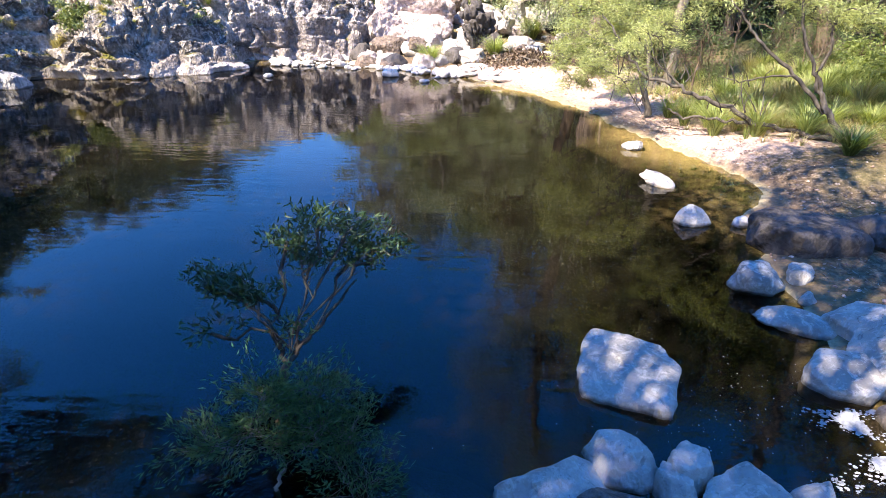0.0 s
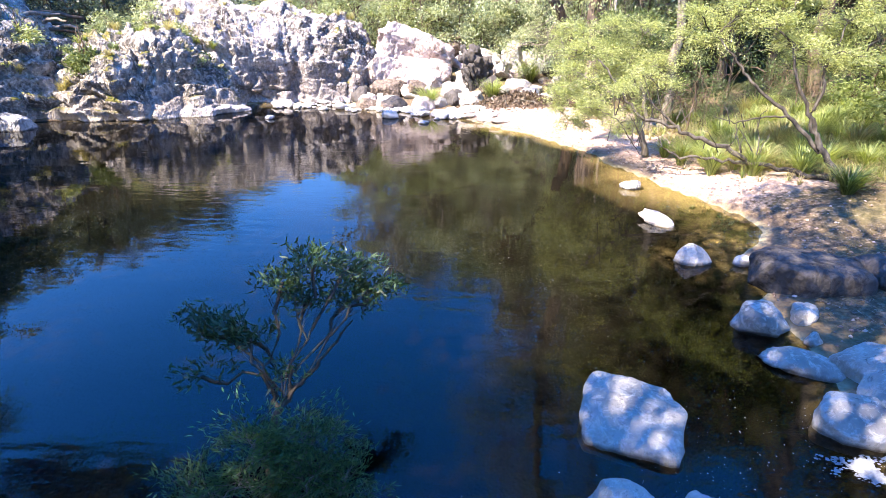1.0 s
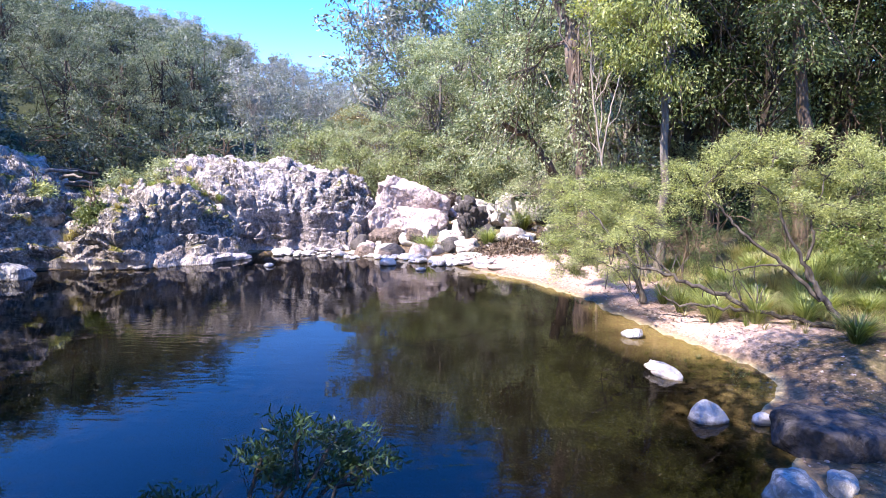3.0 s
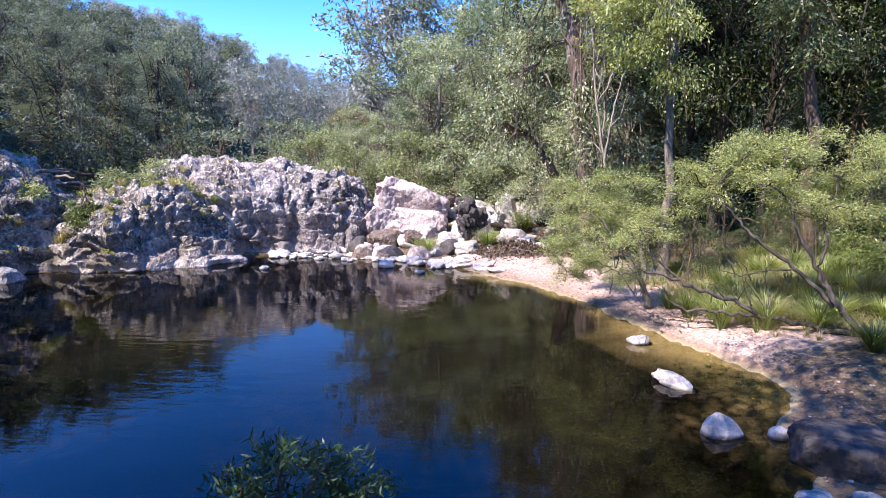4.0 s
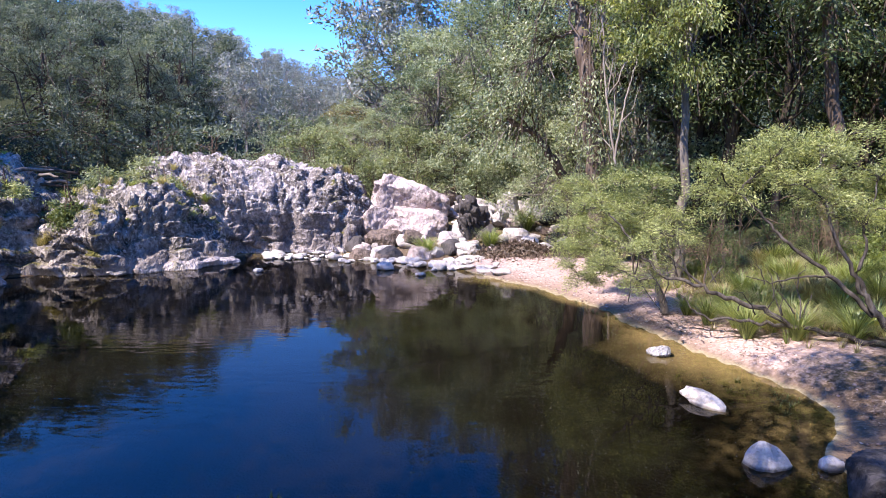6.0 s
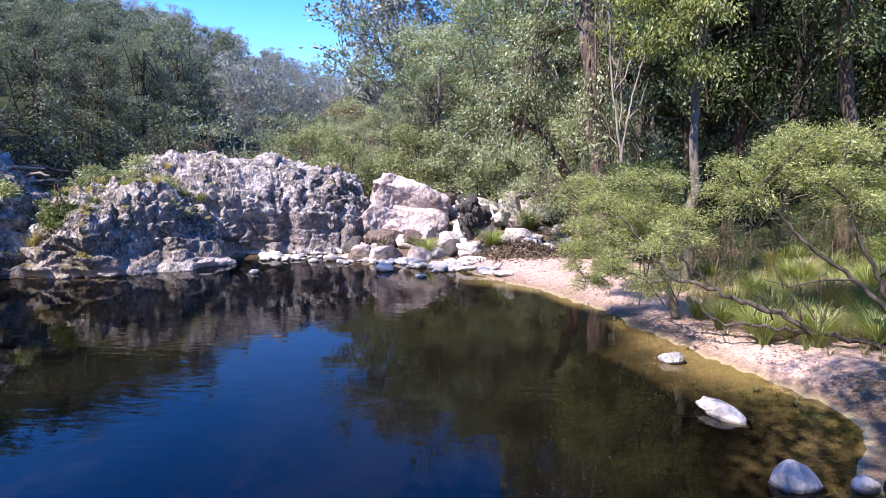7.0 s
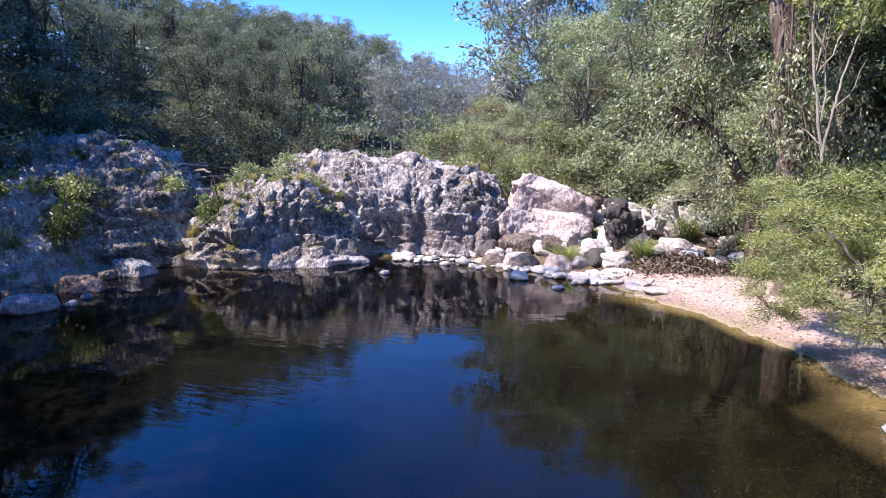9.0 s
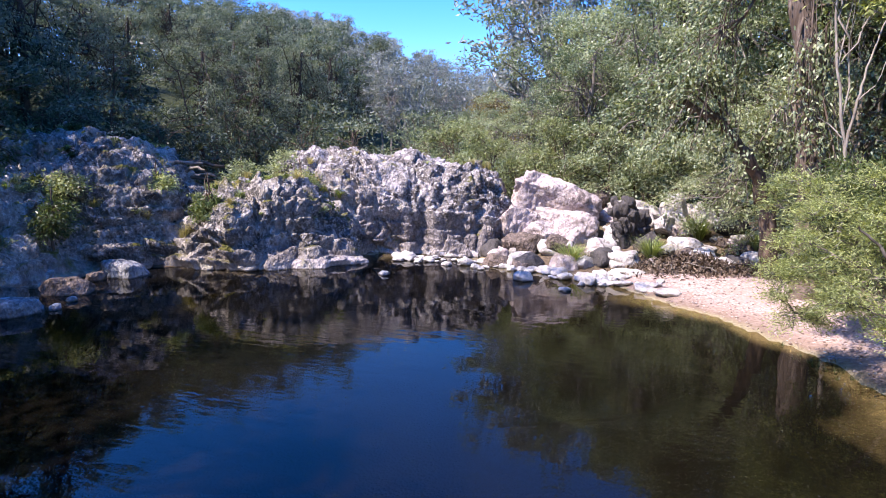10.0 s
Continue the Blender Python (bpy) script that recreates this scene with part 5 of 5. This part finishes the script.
# pale bushes behind the outcrop
plant("creek_bush", (-8.6, 32.5, 1.2), [(0, 0, -0.2), (0.2, 0, 1.2), (0.4, 0, 2.4), (0.3, 0, 3.4)], 0.08,
      [((-1.6, 0, 2.5), (1.2, 1.0, 0.8), 40), ((-0.6, 0.3, 3.4), (1.2, 1.0, 0.8), 40), ((0.8, 0, 3.8), (1.2, 1.0, 0.9), 40), ((1.6, 0, 2.6), (1.2, 1.0, 0.8), 40), ((0, -0.5, 1.8), (1.3, 1.0, 0.8), 40), ((-1.8, 0, 1.2), (1.1, 1.0, 0.7), 34), ((1.6, -0.4, 1.4), (1.2, 1, 0.7), 34)],
      (11, 0.2, 0.17, 0.06, 0.1, L_DULL), B_BROWN, "pale yellow-green bush beyond the outcrop", "shrub", seed=241, twig=0.01)
plant("creek_bush", (-6.3, 35.5, 1.4), [(0, 0, -0.2), (0.1, 0, 1.8), (0.2, 0, 3.6), (0.3, 0, 5)], 0.08,
      [((-0.6, 0, 5.2), (1.2, 1.0, 0.8), 36), ((0.8, 0.3, 4.6), (1.2, 1.0, 0.8), 36), ((-1.0, 0, 3.8), (1.2, 1.0, 0.9), 34), ((0.6, 0, 3.0), (1.2, 1.0, 0.8), 30)],
      (10, 0.2, 0.17, 0.07, 0.1, L_RUST), B_BROWN, "rust-tinged bush beyond the outcrop", "shrub", seed=242, twig=0.01)
plant("creek_bush", (-3.6, 29.2, 1.3), [(0, 0, -0.2), (0.1, 0, 0.8), (0.2, 0, 1.6), (0.1, 0, 2.4)], 0.06,
      [((-1.0, 0, 1.9), (1.0, 0.8, 0.6), 36), ((0.4, 0.3, 2.4), (1.0, 0.8, 0.6), 36), ((1.2, 0, 1.6), (1.0, 0.8, 0.6), 34), ((0, -0.5, 1.0), (1.2, 0.8, 0.6), 30), ((-2.0, 0, 1.3), (1.0, 0.8, 0.6), 30)],
      (11, 0.2, 0.15, 0.05, 0.0, L_DULL), B_BROWN, "pale green feathery bush behind the boulders", "shrub", seed=243, twig=0.01)
for k, (x, y, sc) in enumerate(((-0.4, 27.0, 1.0), (-2.2, 27.6, 1.1), (2.2, 27.2, 0.9), (-5.4, 28.2, 1.0))):
    plant("creek_bush", (x, y, ground_z(x, y)), [(0, 0, -0.2), (0.1, 0, 0.8 * sc), (0.2, 0, 1.6 * sc), (0.1, 0, 2.6 * sc)], 0.05,
          [((-0.9 * sc, 0, 1.9 * sc), (0.9, 0.7, 0.6), 34), ((0.3 * sc, 0.2, 2.7 * sc), (0.9, 0.7, 0.6), 34), ((1.0 * sc, 0, 1.7 * sc), (0.9, 0.7, 0.6), 32), ((0, -0.5, 1.0 * sc), (1.1, 0.7, 0.6), 30), ((-0.5, 0.2, 3.2 * sc), (0.8, 0.7, 0.5), 26)],
          (12, 0.17, 0.13, 0.05, 0.1, L_DULL if k % 2 else L_MID), B_BROWN, "grey-green leafy bush behind the boulders", "shrub", "bushes behind the boulders", seed=251 + k, twig=0.008)
# shrubs on the rocks
for x, y, z, sc, lm in ((-13.3, 21.3, 2.0, 0.5, L_MID), (-12.2, 22.4, 2.2, 0.6, L_MID), (-10.9, 21.4, 1.9, 0.4, L_DULL), (-14.6, 18.6, 1.8, 0.42, L_DULL), (-16.0, 16.4, 1.6, 0.5, L_DULL), (-15.2, 15.4, 1.0, 0.42, L_FOREST), (-12.4, 18.4, 1.4, 0.3, L_FOREST)):
    plant("rock_shrub", (x, y, z), [(0, 0, -0.3), (0, 0, 0.4), (0.1, 0, 1.0), (0, 0.1, 1.6)], 0.04,
          [((-0.5 * sc, 0, 1.3 * sc), (sc, sc, 0.7 * sc), 30), ((0.6 * sc, 0, 1.6 * sc), (sc, sc, 0.7 * sc), 30), ((0, 0.2, 2.1 * sc), (sc, sc, 0.7 * sc), 30), ((0, -0.3 * sc, 0.7 * sc), (sc, sc, 0.6 * sc), 24)],
          (10, 0.12, 0.13, 0.04, 0.1, lm), B_BROWN, "small green shrub rooted in a rock crevice", "shrub", "shrubs on the rocks", seed=int(abs(x * 31 + y * 7)), twig=0.007)


# ---- grasses ----
def blades(centres, count, height, spread, width, r, arch=0.9):
    """Arching strap leaves: four segments each."""
    n = len(centres) * count
    c = np.repeat(np.asarray(centres, float), count, 0)
    a = r.uniform(0, 2 * math.pi, n)
    out = np.stack([np.cos(a), np.sin(a), np.zeros(n)], 1)
    side = np.stack([-np.sin(a), np.cos(a), np.zeros(n)], 1)
    h = height * r.uniform(0.55, 1.15, n)[:, None]
    reach = spread * r.uniform(0.25, 1.2, n)[:, None]
    base = c + out * r.uniform(0, 0.12 * spread, n)[:, None]
    rows = []
    for t in (0, 0.35, 0.7, 1.0):
        p = base + out * reach * t ** 1.5 + np.array([0, 0, 1]) * h * (t - 0.45 * arch * t ** 2.6)
        w = width * (1 - t * 0.93) * (0.8 + 0.4 * r.random((n, 1)))
        rows.append((p - side * w / 2, p + side * w / 2))
    v = np.stack([q for pair in rows for q in pair], 1).reshape(-1, 3)
    o = np.arange(n)[:, None] * 8
    f = np.concatenate([o + np.array([2 * k, 2 * k + 1, 2 * k + 3, 2 * k + 2]) for k in range(3)])
    return v, f


for k, (x, y, hgt, sp) in enumerate(((6.85, 9.35, 0.8, 0.6), (-1.25, 21.7, 1.1, 0.95), (1.2, 22.3, 1.25, 0.85), (2.85, 24.3, 1.35, 0.95), (4.4, 23.2, 1.1, 0.85), (8.2, 7.6, 0.6, 0.5))):
    t = thing("grass_tuft", (x, y, ground_z(x, y)), "bright green strappy mat-rush tuft among stones", "grass tuft", "mat-rush tufts")
    part_np("foliage", *blades([(0, 0, -0.03)], 420, hgt, sp, 0.022, np.random.default_rng(300 + k)), L_GRASS, t)
for k, (x, y, z) in enumerate(((-11.9, 18.25, 0.7), (-10.2, 21.2, 1.6), (-14.3, 17.9, 1.6), (-13.2, 19.6, 2.4), (-15.4, 16.0, 1.2), (-9.6, 22.0, 2.2), (-12.9, 18.3, 1.2), (-16.3, 15.0, 1.6))):
    t = thing("grass_tuft", (x, y, z), "small grass tuft growing from the rock face", "grass tuft", "tufts on the rocks")
    part_np("foliage", *blades([(0, 0, -0.1)], 160, 0.55, 0.5, 0.02, np.random.default_rng(320 + k)), L_GRASS if k % 2 else L_DRY, t)

rt = np.random.default_rng(340)
TUFTS = []
for k in range(5):
    if k < 3:
        g = mesh_np("rock_tuft", *blades(rt.normal(0, 0.05, (4, 3)) * (1, 1, 0), 22, (0.3, 0.42, 0.24)[k], (0.3, 0.34, 0.28)[k], 0.017, rt))
        g.materials.append((L_GRASS, L_DRY, L_DULL)[k])
    else:
        g = mesh_np("rock_herb", *leaf_cloud(rt.normal(0, 0.06, (22, 3)) * (1, 1, 0.7) + (0, 0, 0.08), rt.normal(0, 0.4, (22, 3)) + (0, 0, 0.8), 9, 0.06, 0.11, 0.045, rt, 0.0, 0.4))
        g.materials.append((L_FOREST, L_MID)[k - 3])
    TUFTS.append(g)
for pts, count in zip(LEDGES, (9, 4, 44, 20, 60, 60)):
    for k, p in enumerate(pts[:count]):
        j = int(rt.integers(5)) if count > 10 else int(rt.integers(1, 3))
        g = new("rock_tuft" if j < 3 else "rock_herb", TUFTS[j])
        sc = rt.uniform(0.6, 1.35)
        g.matrix_basis = pose(p.x, p.y, p.z - 0.03, 0, 0, rt.uniform(0, 360)) @ Matrix.Scale(sc, 4)
        tagged(g, "dull grass tuft growing on a rock ledge" if j < 3 else "small leafy herb growing on a rock ledge", "grass tuft" if j < 3 else "herb", "small plants on the rocks")

# long grass on the bank under the bottlebrush
gr = np.random.default_rng(400)
for mat, count, per, hgt, label in ((L_DRY, 620, 18, 0.36, "yellowing long grass on the sandy bank"), (L_GRASS, 230, 24, 0.5, "green long grass under the bottlebrush")):
    cs = []
    while len(cs) < count:
        x, y = gr.uniform(4.4, 10.5), gr.uniform(8.6, 16.0)
        sdv = shore_distance(np.array([x]), np.array([y]))[0]
        if sdv > 0.8 + 0.9 * (y < 10.0) + 0.9 * (y > 12.5) and not (x < 7.6 and y < 9.7) and gr.random() < 0.3 + 0.7 * step(1.0, 2.5, sdv):
            cs.append((x, y, ground_z(x, y) - 0.02))
    g = part_np("long_grass", *blades(cs, per, hgt, 0.32, 0.014, gr), mat)
    tagged(g, label, "grass", kind="stuff")
cs = [(x, y, ground_z(x, y) - 0.02) for x, y in ((5.55, 12.1), (5.9, 11.6), (6.5, 12.0), (5.2, 12.6), (7.2, 11.4), (6.1, 12.7), (5.4, 11.4), (6.9, 12.6), (7.6, 12.2), (8.3, 11.6), (7.9, 10.6), (6.6, 13.4), (5.8, 13.2), (6.3, 11.2), (7.3, 10.9), (8.6, 12.6), (9.1, 11.9), (8.8, 10.9), (7.1, 13.6), (5.1, 13.4), (9.4, 13.0), (7.7, 13.2), (8.1, 9.9), (8.9, 9.6), (6.0, 10.9), (9.6, 10.4), (6.7, 10.5))]
cs += [(x, y, ground_z(x, y) - 0.02) for x, y in zip(gr.uniform(5.8, 11.0, 34), gr.uniform(12.6, 16.4, 34))]
for k, c in enumerate(cs):
    t = thing("grass_tuft", c, "tall straw-coloured grass clump on the bank" if k % 4 == 1 else "tall green strappy grass clump on the bank", "grass tuft", "clumps on the bank")
    part_np("foliage", *blades([(0, 0, 0)], 240, (1.0, 0.75, 0.9)[k % 3], (0.7, 0.55)[k % 2], 0.02, np.random.default_rng(420 + k)), L_DRY if k % 4 == 1 else L_GRASS, t)

# ---- debris heap of leaf litter and sticks behind the beach ----
dr = np.random.default_rng(500)
n = 5200
hx, hy = dr.normal(2.3, 0.8, n), dr.normal(21.3, 0.55, n)
hz = terrain(hx, hy)[0] + 0.42 * np.exp(-((hx - 2.3) / 1.1) ** 2 - ((hy - 21.3) / 0.7) ** 2) * dr.random(n) ** 0.5
heap = part_np("leaf_litter", *leaf_cloud(np.stack([hx, hy, hz], 1), np.zeros((n, 3)), 1, 0.01, 0.16, 0.06, dr, 0.1, 0.0), L_LITTER)
tagged(heap, "dark flood debris of dead leaves and bark", "leaf litter", kind="stuff")
for k in range(34):
    x, y = dr.normal(2.2, 1.0), dr.normal(21.3, 0.6)
    a, ln = dr.uniform(0, math.pi), dr.uniform(0.4, 1.1)
    z = ground_z(x, y) + 0.12
    p = bent((-math.cos(a) * ln / 2, -math.sin(a) * ln / 2, 0), (math.cos(a) * ln / 2, math.sin(a) * ln / 2, dr.uniform(-0.05, 0.15)), dr, 0.06, 6)
    st = part_np("stick", *tube(p, np.linspace(0.02, 0.008, 6), 5), (B_DARK, B_GREY)[k % 2])
    st.location = (x, y, z)
    tagged(st, "driftwood stick in the flood debris", "stick", "driftwood sticks")

# ---- floating leaves and foam ----
fr = np.random.default_rng(600)
n = 260
fx, fy = fr.normal(2.4, 0.75, n), fr.normal(3.45, 0.55, n)
fx2, fy2 = fr.uniform(0.5, 4.6, 300), fr.uniform(5, 13, 300)
px, py = np.concatenate([fx, fx2]), np.concatenate([fy, fy2])
ok = shore_distance(px, py) < -0.1
px, py = px[ok], py[ok]
rad = fr.uniform(0.002, 0.007, len(px))
ang = np.linspace(0, 2 * math.pi, 6, endpoint=False)
fv = np.stack([px[:, None] + np.cos(ang) * rad[:, None], py[:, None] + np.sin(ang) * rad[:, None], np.full((len(px), 6), 0.003)], -1).reshape(-1, 3)
m_foam, nt, out = material("foam")
principled(nt, out, ramp(nt, noise_tex(nt, world_pos(nt), 30, 4), [(0.3, (0.14, 0.15, 0.16)), (0.7, (0.32, 0.34, 0.36))]), 0.6)
tagged(part_np("foam_flecks", fv, np.arange(len(fv)).reshape(-1, 6), m_foam), "small foam bubbles floating on dark water", "foam", kind="stuff")

# white water where the outflow breaks over stones
wx, wy = np.meshgrid(np.linspace(3.0, 4.4, 110), np.linspace(2.3, 3.5, 90))
wp = np.stack([wx.ravel(), wy.ravel(), np.zeros(wx.size)], 1)
wz = 0.012 + 0.05 * np.abs(fbm(wp, 5, 4, 61)) + 0.02 * fbm(wp, 16, 3, 62)
mask = fbm(wp * np.array([1.0, 1.6, 1]), 3.2, 4, 63) + 1.2 * step(3.0, 3.75, wp[:, 0]) - 0.55 - 0.9 * np.abs(wp[:, 1] - 2.95)
gi = np.arange(wx.size).reshape(wx.shape)
wq = np.stack([gi[:-1, :-1], gi[:-1, 1:], gi[1:, 1:], gi[1:, :-1]], -1).reshape(-1, 4)
mask += 0.5 * fbm(wp, 12, 3, 64)
wq = wq[mask[wq].min(1) > 0.42]
tagged(part_np("white_water", np.stack([wp[:, 0], wp[:, 1], wz], 1), wq, m_foam, smooth=True), "churning white water at the pool's outflow", "white water", kind="stuff")
cand = np.where(mask > -0.25)[0]
pick = fr.choice(cand, 1500, p=np.clip(mask[cand] + 0.3, 0.02, 1) / np.clip(mask[cand] + 0.3, 0.02, 1).sum())
rad = fr.uniform(0.003, 0.013, len(pick))
cx, cy = wp[pick, 0] + fr.normal(0, 0.01, len(pick)), wp[pick, 1] + fr.normal(0, 0.01, len(pick))
fv = np.stack([cx[:, None] + np.cos(ang) * rad[:, None] * 1.5, cy[:, None] + np.sin(ang) * rad[:, None], np.repeat(wz[pick][:, None] * 0.5 + 0.004, 6, 1)], -1).reshape(-1, 3)
tagged(part_np("foam_flecks", fv, np.arange(len(fv)).reshape(-1, 6), m_foam), "foam streaks round the outflow", "foam", kind="stuff")

# loose pebbles on the beach and fallen leaves on the banks
pr = np.random.default_rng(700)
px, py = pr.uniform(-0.5, 7.5, 9000), pr.uniform(4.5, 20.5, 9000)
psd = shore_distance(px, py)
ok = (psd > 0.05) & (psd < 3.2 * pr.random(9000) ** 0.7) & (px > 0.5) & (pr.random(9000) < 0.25 + 0.75 * step(10.5, 12.5, py))
px, py = px[ok], py[ok]
pz = terrain(px, py)[0]
octa = np.array([(1, 0, 0), (0, 1, 0), (-1, 0, 0), (0, -1, 0), (0, 0, 0.6), (0, 0, -0.6)])
ofaces = np.array([(0, 1, 4), (1, 2, 4), (2, 3, 4), (3, 0, 4), (1, 0, 5), (2, 1, 5), (3, 2, 5), (0, 3, 5)])
sz = pr.uniform(0.012, 0.04, (len(px), 1, 1)) * pr.uniform(0.7, 1.3, (len(px), 1, 3))
jit = octa[None] * sz * pr.uniform(0.75, 1.25, (len(px), 6, 1))
pv = (jit + np.stack([px, py, pz + 0.004], 1)[:, None]).reshape(-1, 3)
pf = (ofaces[None] + 6 * np.arange(len(px))[:, None, None]).reshape(-1, 3)
m_peb, nt, out = material("pebbles")
geo = nt.nodes.new("ShaderNodeNewGeometry")
principled(nt, out, ramp(nt, geo.outputs["Random Per Island"], [(0.0, (0.16, 0.11, 0.09)), (0.5, (0.33, 0.245, 0.21)), (1.0, (0.48, 0.42, 0.38))]), 0.85, bump(nt, noise_tex(nt, world_pos(nt), 90, 3), 0.4, 0.01))
tagged(part_np("pebbles", pv, pf, m_peb), "small pinkish pebbles strewn over the beach", "pebbles", kind="stuff")
lx, ly = pr.uniform(4.2, 9.5, 9000), pr.uniform(4.6, 13.5, 9000)
lsd = shore_distance(lx, ly)
ok = (lsd > 0.25) & (fbm(np.stack([lx, ly, 0 * lx], 1), 0.8, 3, 71) > -0.15)
lx, ly = lx[ok], ly[ok]
lc = np.stack([lx, ly, terrain(lx, ly)[0] + 0.012], 1)
lv, lf = leaf_cloud(lc, np.zeros_like(lc), 1, 0.002, 0.085, 0.026, pr, 0.0, 0.0)
lv[:, 2] = np.repeat(lc[:, 2], 4) + (lv[:, 2] - np.repeat(lc[:, 2], 4)) * 0.2
tagged(part_np("fallen_leaves", lv, lf, L_LITTER), "dry fallen leaves scattered on the bank", "leaf litter", kind="stuff")

# rushes standing in the shallows
for k, (x, y) in enumerate(((3.35, 14.2), (3.5, 13.8), (4.55, 9.7), (4.2, 9.5), (4.75, 9.2), (4.9, 9.6), (3.9, 10.1), (3.05, 14.9))):
    t = thing("water_grass", (x, y, min(0.0, ground_z(x, y))), "thin green water grass standing in the shallows", "water grass", "water grass in the shallows")
    part_np("foliage", *blades([(dx, dy, -0.02) for dx, dy in pr.normal(0, 0.18, (9, 2))], 9, 0.26, 0.14, 0.008, np.random.default_rng(720 + k)), L_FOREST, t)

# flood-borne logs behind the rock bank
for k, (x, y, a, ln) in enumerate(((-15.6, 20.9, 12, 2.6), (-15.2, 21.2, -8, 2.2), (-16.2, 21.3, 25, 2.4), (-14.9, 20.7, -20, 1.8), (-15.8, 21.6, 5, 3.0), (-15.3, 20.6, 40, 1.5))):
    p = bent((-ln / 2, 0, 0), (ln / 2, 0, 0.15), pr, 0.05, 8)
    lg = part_np("driftwood_log", *tube(p, np.linspace(0.11, 0.05, 8) * pr.uniform(0.7, 1.2), 8), (B_BROWN, B_GREY)[k % 2], smooth=True)
    lg.matrix_basis = pose(x, y, max(ground_z(x, y), 2.55) + 0.12 * k, 0, 0, a)
    tagged(lg, "weathered brown driftwood log lodged on the rocks", "log", "driftwood logs")
